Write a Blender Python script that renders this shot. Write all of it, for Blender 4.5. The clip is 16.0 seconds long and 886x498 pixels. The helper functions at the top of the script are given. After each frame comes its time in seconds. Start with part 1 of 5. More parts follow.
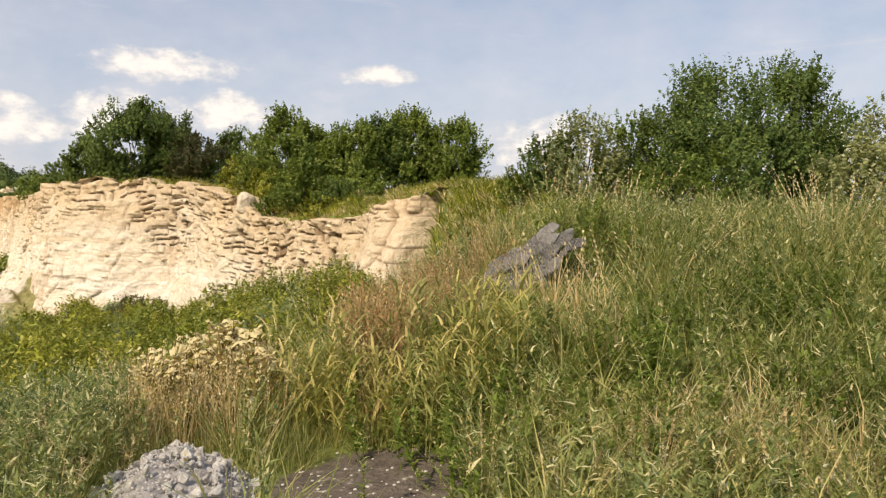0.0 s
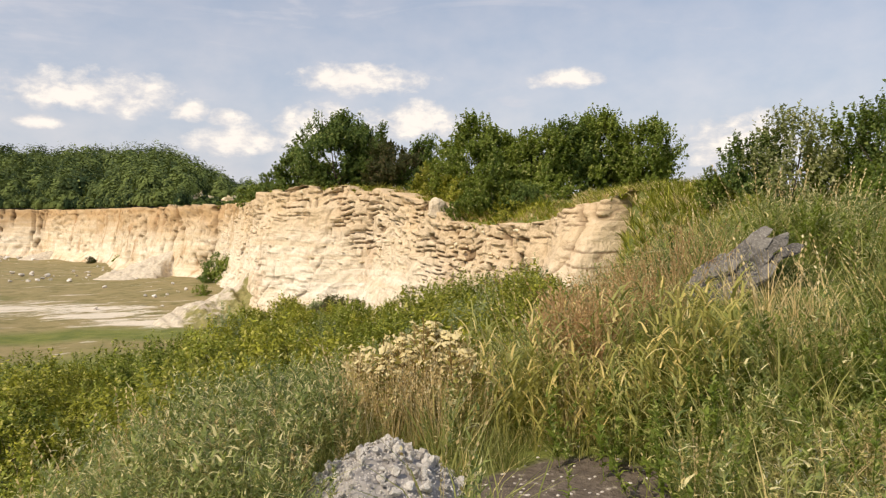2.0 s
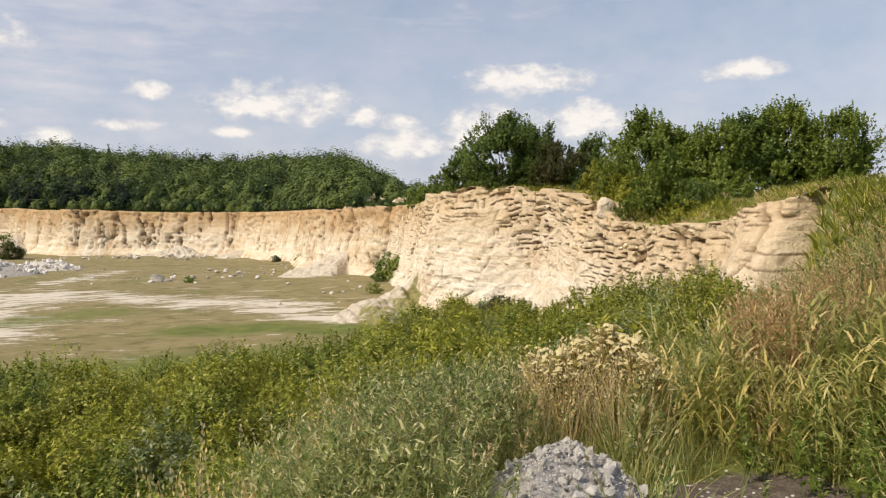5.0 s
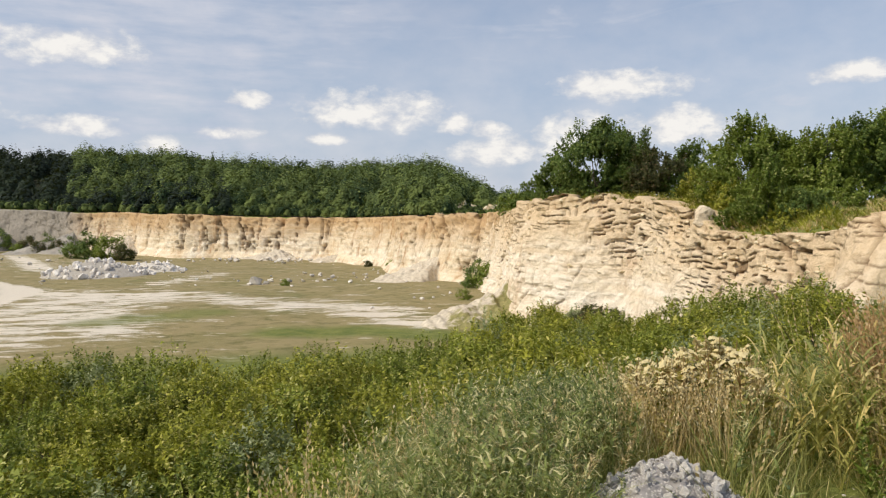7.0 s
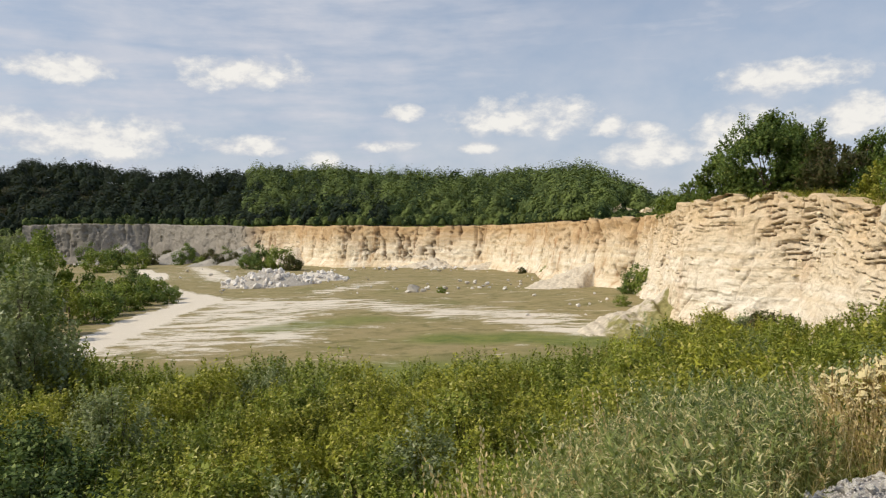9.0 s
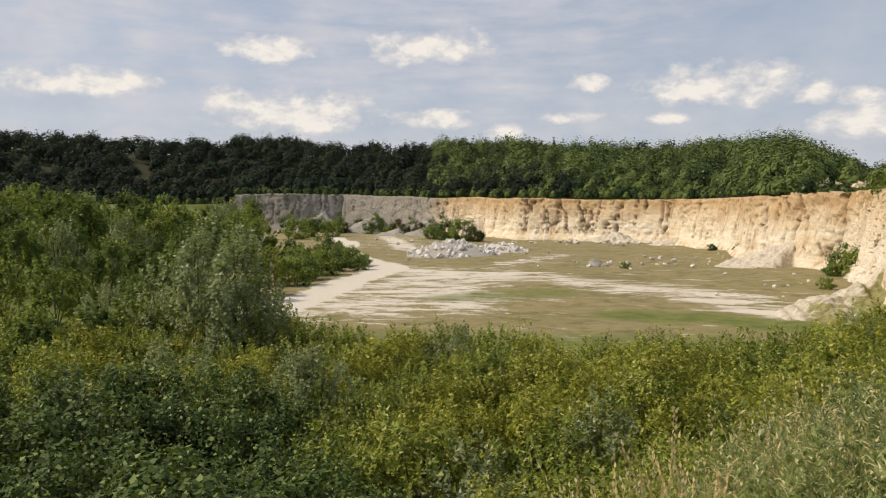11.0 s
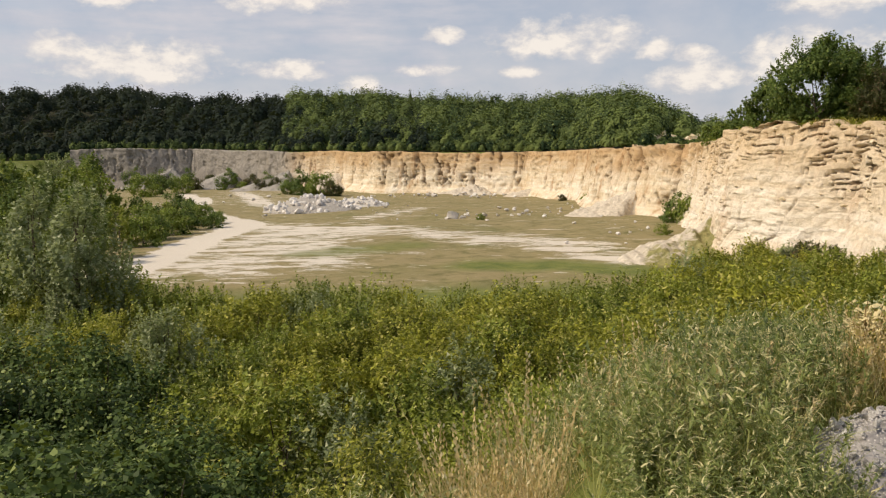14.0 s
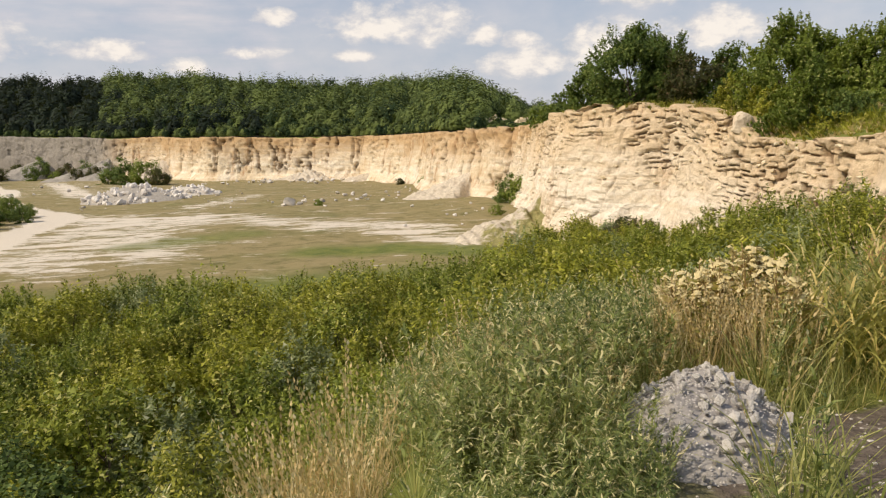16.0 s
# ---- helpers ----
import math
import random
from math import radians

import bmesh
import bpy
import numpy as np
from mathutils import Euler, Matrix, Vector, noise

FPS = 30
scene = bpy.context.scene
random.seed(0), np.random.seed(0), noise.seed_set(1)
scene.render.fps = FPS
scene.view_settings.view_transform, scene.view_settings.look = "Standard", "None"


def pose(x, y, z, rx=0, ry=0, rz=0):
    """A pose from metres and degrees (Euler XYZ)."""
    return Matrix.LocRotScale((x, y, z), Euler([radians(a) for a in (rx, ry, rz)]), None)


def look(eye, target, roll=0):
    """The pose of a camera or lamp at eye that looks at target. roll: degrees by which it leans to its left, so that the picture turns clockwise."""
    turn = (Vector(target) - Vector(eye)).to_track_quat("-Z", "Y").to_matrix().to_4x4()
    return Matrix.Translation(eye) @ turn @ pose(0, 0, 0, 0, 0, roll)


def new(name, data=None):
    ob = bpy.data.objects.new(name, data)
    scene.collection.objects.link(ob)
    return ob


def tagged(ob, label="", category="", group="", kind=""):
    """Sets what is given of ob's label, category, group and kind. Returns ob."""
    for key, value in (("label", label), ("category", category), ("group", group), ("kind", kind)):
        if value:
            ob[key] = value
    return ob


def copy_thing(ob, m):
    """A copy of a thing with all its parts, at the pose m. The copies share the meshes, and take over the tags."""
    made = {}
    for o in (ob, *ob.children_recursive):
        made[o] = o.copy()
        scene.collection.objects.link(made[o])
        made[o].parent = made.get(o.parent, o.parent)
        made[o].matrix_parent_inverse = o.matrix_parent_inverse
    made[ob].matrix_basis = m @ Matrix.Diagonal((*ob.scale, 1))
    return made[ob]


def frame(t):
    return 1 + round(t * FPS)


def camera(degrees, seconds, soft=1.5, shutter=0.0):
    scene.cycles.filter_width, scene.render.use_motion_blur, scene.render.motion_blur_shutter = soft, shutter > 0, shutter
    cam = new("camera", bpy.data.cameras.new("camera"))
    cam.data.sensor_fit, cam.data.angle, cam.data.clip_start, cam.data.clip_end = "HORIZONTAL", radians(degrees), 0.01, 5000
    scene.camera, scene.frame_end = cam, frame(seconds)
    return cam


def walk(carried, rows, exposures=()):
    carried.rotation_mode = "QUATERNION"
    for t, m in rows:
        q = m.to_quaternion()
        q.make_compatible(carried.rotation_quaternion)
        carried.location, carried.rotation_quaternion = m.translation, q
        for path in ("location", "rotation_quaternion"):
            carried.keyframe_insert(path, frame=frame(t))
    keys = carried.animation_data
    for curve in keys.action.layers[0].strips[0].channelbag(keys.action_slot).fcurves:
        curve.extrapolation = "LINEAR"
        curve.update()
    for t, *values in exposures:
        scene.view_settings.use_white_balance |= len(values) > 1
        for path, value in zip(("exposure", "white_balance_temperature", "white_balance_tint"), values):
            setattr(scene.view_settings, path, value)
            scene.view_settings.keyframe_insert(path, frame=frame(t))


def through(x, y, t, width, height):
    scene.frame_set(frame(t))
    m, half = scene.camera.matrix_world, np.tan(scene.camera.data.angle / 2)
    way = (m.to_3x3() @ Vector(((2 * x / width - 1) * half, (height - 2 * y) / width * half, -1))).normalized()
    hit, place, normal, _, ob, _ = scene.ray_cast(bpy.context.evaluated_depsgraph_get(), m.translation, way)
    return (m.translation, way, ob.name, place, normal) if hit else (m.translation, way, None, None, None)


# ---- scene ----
cam = camera(61.0, 16.0, soft=1.2)
# seconds, eye x y z, heading to the left, pitch, roll (degrees)
ROWS = [
    (0, 0.006, -0.011, 1.610, -15.25, -2.57, -0.02),
    (0.5, -0.025, -0.008, 1.613, -12.33, -2.45, -0.13),
    (1, -0.054, -0.006, 1.615, -8.88, -2.11, 0.05),
    (1.5, -0.080, -0.004, 1.616, -5.19, -1.83, 0.04),
    (2, -0.101, -0.002, 1.615, -1.16, -2.21, -0.32),
    (2.5, -0.119, -0.001, 1.615, 2.16, -2.50, -0.47),
    (3, -0.134, -0.001, 1.615, 4.71, -2.33, -0.38),
    (3.5, -0.149, -0.003, 1.615, 6.79, -2.13, -0.36),
    (4.3, -0.173, -0.006, 1.616, 9.52, -2.02, -0.40),
    (5.2, -0.200, -0.010, 1.616, 11.90, -2.08, -0.55),
    (6, -0.226, -0.020, 1.618, 14.31, -1.89, -0.58),
    (6.5, -0.245, -0.028, 1.619, 16.09, -1.62, -0.53),
    (7, -0.266, -0.041, 1.621, 18.20, -1.53, 0.02),
    (7.5, -0.289, -0.052, 1.622, 20.63, -1.45, -0.21),
    (8, -0.317, -0.055, 1.619, 23.44, -1.17, -0.26),
    (8.5, -0.348, -0.045, 1.611, 26.34, -0.78, -0.64),
    (9, -0.378, -0.033, 1.601, 29.82, -0.88, -1.27),
    (9.5, -0.393, -0.043, 1.598, 33.66, -0.88, -0.89),
    (10, -0.387, -0.091, 1.608, 37.23, -1.16, -0.50),
    (10.8, -0.369, -0.188, 1.631, 42.45, -2.32, -0.36),
    (11.6, -0.341, -0.297, 1.659, 45.30, -4.15, -0.74),
    (12.5, -0.315, -0.378, 1.684, 43.10, -5.57, -0.96),
    (13, -0.305, -0.400, 1.692, 39.76, -5.89, -0.85),
    (13.5, -0.300, -0.375, 1.690, 35.91, -6.14, -0.95),
    (14, -0.298, -0.318, 1.680, 32.89, -6.43, -0.98),
    (14.5, -0.294, -0.245, 1.666, 30.48, -6.77, -1.21),
    (15, -0.288, -0.168, 1.651, 27.98, -7.27, -1.27),
    (15.5, -0.279, -0.091, 1.636, 24.85, -7.73, -1.47),
    (16, -0.269, -0.016, 1.622, 20.78, -7.87, -1.70),
]
walk(cam, [(t, pose(x, y, z, 90, 0, h) @ pose(0, 0, 0, p, 0, 0) @ pose(0, 0, 0, 0, 0, r)) for t, x, y, z, h, p, r in ROWS],
     [(0, .06, 7250, 12), (3.5, -.05, 7150, 12), (7, -.12, 6700, 9), (9.5, -.18, 6800, 8), (12.5, -.22, 7250, 12), (14.5, -.16, 7250, 12), (16, -.13, 7250, 12)])

# ---- light: afternoon sun from behind the left shoulder, blue sky with veils and small cumulus ----
SUN_AZ, SUN_EL = 130.0, 46.0


def polar(az, r, z=0.0):
    """A place by heading (degrees to the left of +y), distance and height."""
    a = radians(az)
    return Vector((-r * math.sin(a), r * math.cos(a), z))


sun_way = polar(SUN_AZ, math.cos(radians(SUN_EL)), math.sin(radians(SUN_EL)))
sun = new("sun", bpy.data.lights.new("sun", "SUN"))
sun.data.energy, sun.data.angle, sun.data.color = 3.9, radians(0.6), (1.0, 0.91, 0.76)
sun.matrix_world = look((0, 0, 60), Vector((0, 0, 60)) - sun_way)

# heading, height, half width, half height (degrees) of each cumulus
CLOUDS = [
    (23.7, 8.8, 5.8, 1.6), (17.1, 7.7, 1.3, .8), (14.9, 7.4, 1.5, .7), (8.8, 6.9, 2.8, 1.9), (.7, 7.3, 3.8, 1.6),
    (5.0, 10.4, 4.8, 1.2), (-10.7, 10.3, 2.8, .8), (32.5, 9.4, 1.5, .7), (33.8, 6.9, 2.3, .5), (27.0, 6.7, 1.5, .5),
    (-22.9, 5.4, 3.8, 2.0), (14.0, 5.8, 3.8, 1.2), (44.0, 12.1, 4.3, 1.3), (56.0, 11.8, 3.0, 1.1),
    (44.1, 6.9, 3.5, .8), (53.7, 7.2, 5.3, 1.7), (59.0, 8.1, 2.0, 1.1),
    (38.8, 5.8, 1.5, .9), (68.9, 9.0, 4.6, 1.1), (-42.4, 4.8, 1.5, 1.8)]


class Nodes:
    """Short way to write node trees."""

    def __init__(self, tree):
        self.tree = tree
        tree.nodes.clear()

    def add(self, kind, *links):
        node = self.tree.nodes.new(kind)
        for k, v in links:
            self.put(node.inputs[k], v)
        return node

    def put(self, socket, v):
        if hasattr(v, "is_output"):
            self.tree.links.new(v, socket)
        elif hasattr(v, "outputs"):
            self.tree.links.new(v.outputs[0], socket)
        else:
            socket.default_value = v

    def math(self, op, a, b=0.0, c=0.0, clamp=False):
        n = self.add("ShaderNodeMath", (0, a), (1, b), (2, c))
        n.operation, n.use_clamp = op, clamp
        return n.outputs[0]

    def mix(self, f, a, b, mode="MIX"):
        n = self.add("ShaderNodeMix")
        n.data_type, n.blend_type = "RGBA", mode
        for k, v in ((0, f), (6, a), (7, b)):
            self.put(n.inputs[k], v)
        return n.outputs[2]

    def ramp(self, f, *stops):
        n = self.add("ShaderNodeValToRGB", (0, f))
        e = n.color_ramp.elements
        while len(e) < len(stops):
            e.new(0.5)
        for el, (at, col) in zip(e, stops):
            el.position = at
            el.color = (*col, 1) if hasattr(col, "__len__") else (col, col, col, 1)
        return n.outputs[0]

    def noise(self, vec, scale, detail=4.0, rough=0.55, warp=0.0):
        return self.add("ShaderNodeTexNoise", ("Vector", vec), ("Scale", scale), ("Detail", detail), ("Roughness", rough), ("Distortion", warp)).outputs[0]

    def attribute(self, name):
        n = self.add("ShaderNodeAttribute")
        n.attribute_name = name
        return n.outputs["Fac"]

    def mapped(self, vec, scale=(1, 1, 1), turn=(0, 0, 0)):
        return self.add("ShaderNodeMapping", (0, vec), (2, turn), (3, scale)).outputs[0]


world = bpy.data.worlds.new("sky")
scene.world = world
world.use_nodes = True
w = Nodes(world.node_tree)
sky = w.add("ShaderNodeTexSky")
sky.sky_type, sky.sun_disc, sky.sun_elevation, sky.sun_rotation = "NISHITA", False, radians(SUN_EL), radians(-SUN_AZ)
sky.air_density, sky.dust_density, sky.ozone_density = 1.0, 1.6, 1.2
way = w.add("ShaderNodeTexCoord").outputs["Generated"]
xyz = w.add("ShaderNodeSeparateXYZ", (0, way))
az = w.math("DEGREES", w.math("ARCTAN2", w.math("MULTIPLY", xyz.outputs[0], -1.0), xyz.outputs[1]))
el = w.math("DEGREES", w.math("ARCSINE", xyz.outputs[2]))
flat = w.add("ShaderNodeCombineXYZ", (0, w.math("MULTIPLY", az, 0.1)), (1, w.math("MULTIPLY", el, 0.16))).outputs[0]
body = None
for a, e, ww, hh in CLOUDS:
    dx = w.math("DIVIDE", w.math("SUBTRACT", az, a), ww * 1.15)
    dy = w.math("DIVIDE", w.math("SUBTRACT", el, e), hh * 1.15)
    low = w.math("MINIMUM", w.math("MULTIPLY", dy, 1.15), dy)
    d2 = w.math("ADD", w.math("MULTIPLY", dx, dx), w.math("MULTIPLY", low, low))
    one = w.math("SUBTRACT", 1.0, d2)
    body = one if body is None else w.math("MAXIMUM", body, one)
puff = w.noise(flat, 5.5, 8.0, 0.6, 0.15)
lumps = w.noise(flat, 2.4, 2.0, 0.5)
dens = w.math("ADD", w.math("MAXIMUM", body, -2.0), w.math("MULTIPLY_ADD", w.math("SUBTRACT", puff, 0.5), 2.5, w.math("MULTIPLY_ADD", lumps, 1.6, -0.8)))
cumulus = w.ramp(dens, (0.0, 0.0), (0.35, 0.45), (0.85, 1.0))
veil_at = w.mapped(flat, (0.55, 2.0, 1.0), (0, 0, 0.35))
veil = w.ramp(w.noise(veil_at, 1.3, 6.0, 0.55, 0.6), (0.36, 0.0), (0.72, 0.85))
haze = w.ramp(w.math("MULTIPLY", el, 1 / 30), (0.0, 0.95), (0.25, 0.7), (0.6, 0.42), (1.0, 0.2))
left = w.ramp(w.math("MULTIPLY_ADD", az, 1 / 90, 0.3), (0.28, 0.0), (0.68, 0.9))
cover = w.math("MAXIMUM", w.math("MAXIMUM", veil, haze), w.math("MULTIPLY", left, w.ramp(w.noise(veil_at, 2.6, 5.0), (0.25, 0.5), (0.6, 1.0))))
sheet = w.ramp(w.noise(flat, 2.2, 5.0), (0.3, (5.4, 6.1, 7.6)), (0.75, (7.4, 7.5, 8.4)))
blue = w.mix(1.0, sky, (1.2, 1.3, 1.4, 1), "MULTIPLY")
pale = w.mix(cover, blue, sheet)
lit = w.ramp(w.math("ADD", w.math("MULTIPLY", dens, 0.45), w.math("MULTIPLY_ADD", puff, 0.8, -0.4)), (0.0, (7.2, 7.3, 7.9)), (0.5, (10.2, 10.0, 9.8)))
mixed = w.mix(w.math("MULTIPLY", cumulus, 0.92), pale, lit)
back = w.add("ShaderNodeBackground", (0, mixed), (1, 0.1))
w.add("ShaderNodeOutputWorld", (0, back))

# ---- materials ----
def material(name):
    m = bpy.data.materials.new(name)
    m.use_nodes = True
    return m, Nodes(m.node_tree)


def finish(n, shader):
    n.add("ShaderNodeOutputMaterial", (0, shader))


def surface(n, colour, rough=0.9, height=None, depth=0.05, spec=0.2):
    links = [("Base Color", colour), ("Roughness", rough), ("Specular IOR Level", spec)]
    if height is not None:
        links.append(("Normal", n.add("ShaderNodeBump", ("Height", height), ("Strength", 1.0), ("Distance", depth))))
    return n.add("ShaderNodeBsdfPrincipled", *links)


def leaf_material(name, dark, light, odd, patch=0.5, through=0.35, gloss=0.6, share=0.12, vary=0.6, each=False):
    """Foliage: each leaf its own tone between dark and light, some of them odd, with broad drifts of tone."""
    m, n = material(name)
    one = n.add("ShaderNodeNewGeometry").outputs["Random Per Island"]
    at = n.add("ShaderNodeNewGeometry").outputs["Position"]
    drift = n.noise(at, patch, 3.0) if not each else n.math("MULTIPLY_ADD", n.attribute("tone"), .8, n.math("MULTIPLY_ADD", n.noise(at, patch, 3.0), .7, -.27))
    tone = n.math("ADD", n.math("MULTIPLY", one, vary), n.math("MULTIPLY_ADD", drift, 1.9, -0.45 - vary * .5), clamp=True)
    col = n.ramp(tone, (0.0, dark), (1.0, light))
    rare = n.math("GREATER_THAN", n.math("FRACT", n.math("MULTIPLY", one, 37.7)), 1.0 - share)
    col = n.mix(rare, col, (*odd, 1))
    front = n.add("ShaderNodeBsdfPrincipled", ("Base Color", col), ("Roughness", gloss), ("Specular IOR Level", 0.2))
    back = n.add("ShaderNodeBsdfTranslucent", (0, n.mix(0.35, col, (0.35, 0.42, 0.05, 1))))
    finish(n, n.add("ShaderNodeMixShader", (0, through), (1, front), (2, back)))
    return m


WILLOW = leaf_material("willow_leaves", (.085, .125, .022), (.35, .385, .062), (.52, .51, .18), .35, .28, vary=.8)
OLIVE = leaf_material("olive_leaves", (.11, .13, .02), (.42, .42, .055), (.55, .50, .14), .35, .28, vary=.8)
GREY_WILLOW = leaf_material("grey_willow_leaves", (.15, .19, .085), (.36, .40, .19), (.52, .54, .34), .3)
TREE_DARK = leaf_material("dark_tree_leaves", (.05, .095, .024), (.165, .23, .058), (.26, .31, .09), .4, .3)
ALDER = leaf_material("alder_leaves", (.026, .052, .013), (.11, .165, .036), (.26, .32, .10), .4, .2)
TREE_MID = leaf_material("tree_leaves", (.075, .125, .022), (.25, .31, .055), (.42, .44, .15), .4, .35)
TREE_BROWN = leaf_material("brownish_leaves", (.04, .05, .02), (.10, .10, .035), (.16, .11, .06), .4, .25)
TREE_PALE = leaf_material("pale_leaves", (.14, .17, .06), (.38, .39, .16), (.56, .54, .34), .4, .35)
WOOD_FAR = leaf_material("far_wood_leaves", (.024, .050, .019), (.165, .215, .062), (.2, .24, .08), .05, .12, .8, .05, .25, True)
# woodland leaves darkened in colour to stand in for a cloud shadow
WOOD_SHADED = leaf_material("shaded_wood_leaves", (.008, .018, .013), (.026, .042, .024), (.034, .05, .028), .03, .08, .8, .03, .25, True)
WEED = leaf_material("weed_leaves", (.085, .13, .04), (.32, .36, .12), (.78, .70, .38), .8, .35, .4, .2, 1.0)
GRASS = leaf_material("grass_blades", (.17, .20, .055), (.48, .47, .17), (.78, .64, .30), .7, .4, .5, .13, 1.0)
REED = leaf_material("reed_leaves", (.22, .23, .055), (.58, .52, .17), (.76, .60, .24), 1.5, .4, .5, .25)
STRAW = leaf_material("straw", (.52, .37, .17), (.84, .67, .38), (.86, .74, .48), 2.0, .3, .6)
RUST = leaf_material("rust_seed_heads", (.34, .19, .09), (.62, .42, .22), (.7, .52, .3), 2.0, .3, .8)
PETAL = leaf_material("cream_flowers", (.88, .80, .52), (.94, .90, .72), (.80, .68, .38), 3.0, .3, .6)
PALE_BLOOM = leaf_material("pale_blooms", (.62, .60, .40), (.82, .80, .62), (.5, .45, .2), 3.0, .3, .6)
STEM = leaf_material("stems", (.12, .10, .035), (.28, .24, .09), (.3, .2, .08), 2.0, .15, .6)


def bark_material():
    m, n = material("bark")
    at = n.add("ShaderNodeTexCoord").outputs["Object"]
    g = n.noise(n.mapped(at, (14, 14, 3)), 1.0, 5.0)
    finish(n, surface(n, n.ramp(g, (.3, (.05, .04, .028)), (.7, (.17, .14, .10))), .9, g, .02))
    return m


BARK = bark_material()


def ground_material():
    """Quarry floor and slopes: dry turf, worn to pale limestone gravel along tracks and worn sheets."""
    m, n = material("quarry_ground")
    at = n.add("ShaderNodeNewGeometry").outputs["Position"]
    worn = n.attribute("worn")
    soil = n.attribute("soil")
    turf = n.attribute("turf")
    turned = n.mapped(at, (1, 1, 1), (0, 0, -0.5))
    streak = n.noise(n.mapped(turned, (.2, .5, .2)), 1.0, 10.0, .74, .4)
    fine = n.noise(at, 1.3, 8.0, .65)
    tiny = n.noise(at, 9.0, 5.0, .7)
    grass = n.ramp(n.noise(at, .09, 6.0, .6), (.3, (.19, .175, .065)), (.45, (.29, .235, .12)), (.6, (.22, .19, .085)), (.72, (.145, .16, .05)))
    grass = n.mix(n.ramp(fine, (.35, 0.0), (.7, .6)), grass, (.34, .275, .14, 1))
    grass = n.mix(n.ramp(n.noise(at, .55, 7.0, .68), (.5, 0.0), (.66, .75)), grass, (.115, .115, .035, 1))
    gravel = n.ramp(tiny, (.25, (.54, .48, .39)), (.75, (.80, .73, .63)))
    reach = n.math("ADD", n.math("ADD", worn, n.math("MULTIPLY_ADD", streak, 5.0, -2.72)), n.math("MULTIPLY_ADD", fine, 1.0, -.5))
    col = n.mix(n.ramp(reach, (.22, 0.0), (.66, 1.0)), grass, gravel)
    green = n.ramp(n.noise(at, .6, 6.0, .65), (.3, (.09, .125, .028)), (.7, (.21, .225, .06)))
    col = n.mix(turf, col, green)
    # very dark ground under the woods, so gaps between crowns stay dark
    forest_floor = n.ramp(fine, (.3, (.022, .024, .012)), (.7, (.05, .05, .022)))
    col = n.mix(n.attribute("forest_floor"), col, forest_floor)
    earth = n.ramp(tiny, (.3, (.085, .068, .056)), (.60, (.165, .135, .11)), (.68, (.42, .37, .31)))
    col = n.mix(n.ramp(n.math("MULTIPLY_ADD", fine, .8, n.math("SUBTRACT", soil, .4)), (.4, 0.0), (.6, 1.0)), col, earth)
    h = n.math("ADD", fine, n.math("MULTIPLY", tiny, .4))
    finish(n, surface(n, col, .95, h, .12))
    return m


GROUND = ground_material()


def rock_material(name, far=False):
    """Bedded limestone: white and cream beds, ochre weathering towards the top, rusty seeps, shade painted into the
    cracks.
    """
    m, n = material(name)
    at = n.add("ShaderNodeNewGeometry").outputs["Position"]
    up = n.attribute("up")
    cleft_shade = n.attribute("cleft_shade")
    grey = n.attribute("grey")
    beds = n.noise(n.mapped(at, (.12, .12, 1.6)), 1.0, 6.0, .6, .3)
    broad = n.noise(at, .16, 4.0)
    fine = n.noise(at, 2.5, 7.0, .65)
    seep = n.noise(n.mapped(at, (.5, .5, .04)), 1.0, 6.0, .68)
    col = n.ramp(n.math("MULTIPLY_ADD", broad, .5, n.math("MULTIPLY", beds, .55)), (.3, (.54, .40, .25) if far else (.64, .51, .36)), (.46, (.71, .59, .42) if far else (.76, .65, .50)), (.62, (.84, .77, .64) if far else (.86, .79, .68)))
    high = n.math("ADD", up, n.math("MULTIPLY_ADD", broad, 1.2, -.6))
    col = n.mix(n.ramp(high, (.42, 0.0), (.9, .8)), col, (.50, .31, .14, 1) if far else (.66, .49, .30, 1))
    col = n.mix(n.ramp(seep, (.54, 0.0), (.68, .7 if far else .4)), col, (.40, .21, .09, 1))
    col = n.mix(n.ramp(fine, (.3, .35), (.55, 0.0)), col, (.40, .28, .15, 1))
    # cracks and recesses get a dark brown in place of their shade
    col = n.mix(n.math("MULTIPLY", cleft_shade, .9), col, (.14, .08, .036, 1))
    # grey rock, its tone lowered to take in a cloud shadow
    col = n.mix(grey, col, n.ramp(fine, (.3, (.20, .18, .155)), (.7, (.40, .365, .32))))
    h = n.math("ADD", n.math("MULTIPLY", seep if far else beds, 1.0 if far else .45), fine)
    finish(n, surface(n, col, .92, h, .22 if far else .2))
    return m


ROCK = rock_material("limestone")
ROCK_FAR = rock_material("weathered_limestone", True)


def stone_material(name, dark, light, stain):
    m, n = material(name)
    at = n.add("ShaderNodeTexCoord").outputs["Object"]
    each = n.add("ShaderNodeObjectInfo").outputs["Random"]
    a, b = n.noise(at, 3.0, 6.0, .65), n.noise(at, 22.0, 5.0, .7)
    col = n.ramp(n.math("ADD", n.math("MULTIPLY", a, .7), n.math("MULTIPLY_ADD", each, .35, -.05)), (.25, dark), (.7, light))
    col = n.mix(n.ramp(b, (.5, 0.0), (.7, .5)), col, (*stain, 1))
    finish(n, surface(n, col, .9, n.math("ADD", a, n.math("MULTIPLY", b, .4)), .03))
    return m


RUBBLE = stone_material("rubble_stone", (.54, .50, .46), (.90, .86, .80), (.42, .38, .34))
MORTAR = stone_material("heap_grit", (.23, .215, .205), (.47, .445, .42), (.19, .175, .165))
GREY_STONE = stone_material("grey_stone", (.36, .33, .29), (.72, .67, .59), (.30, .26, .22))
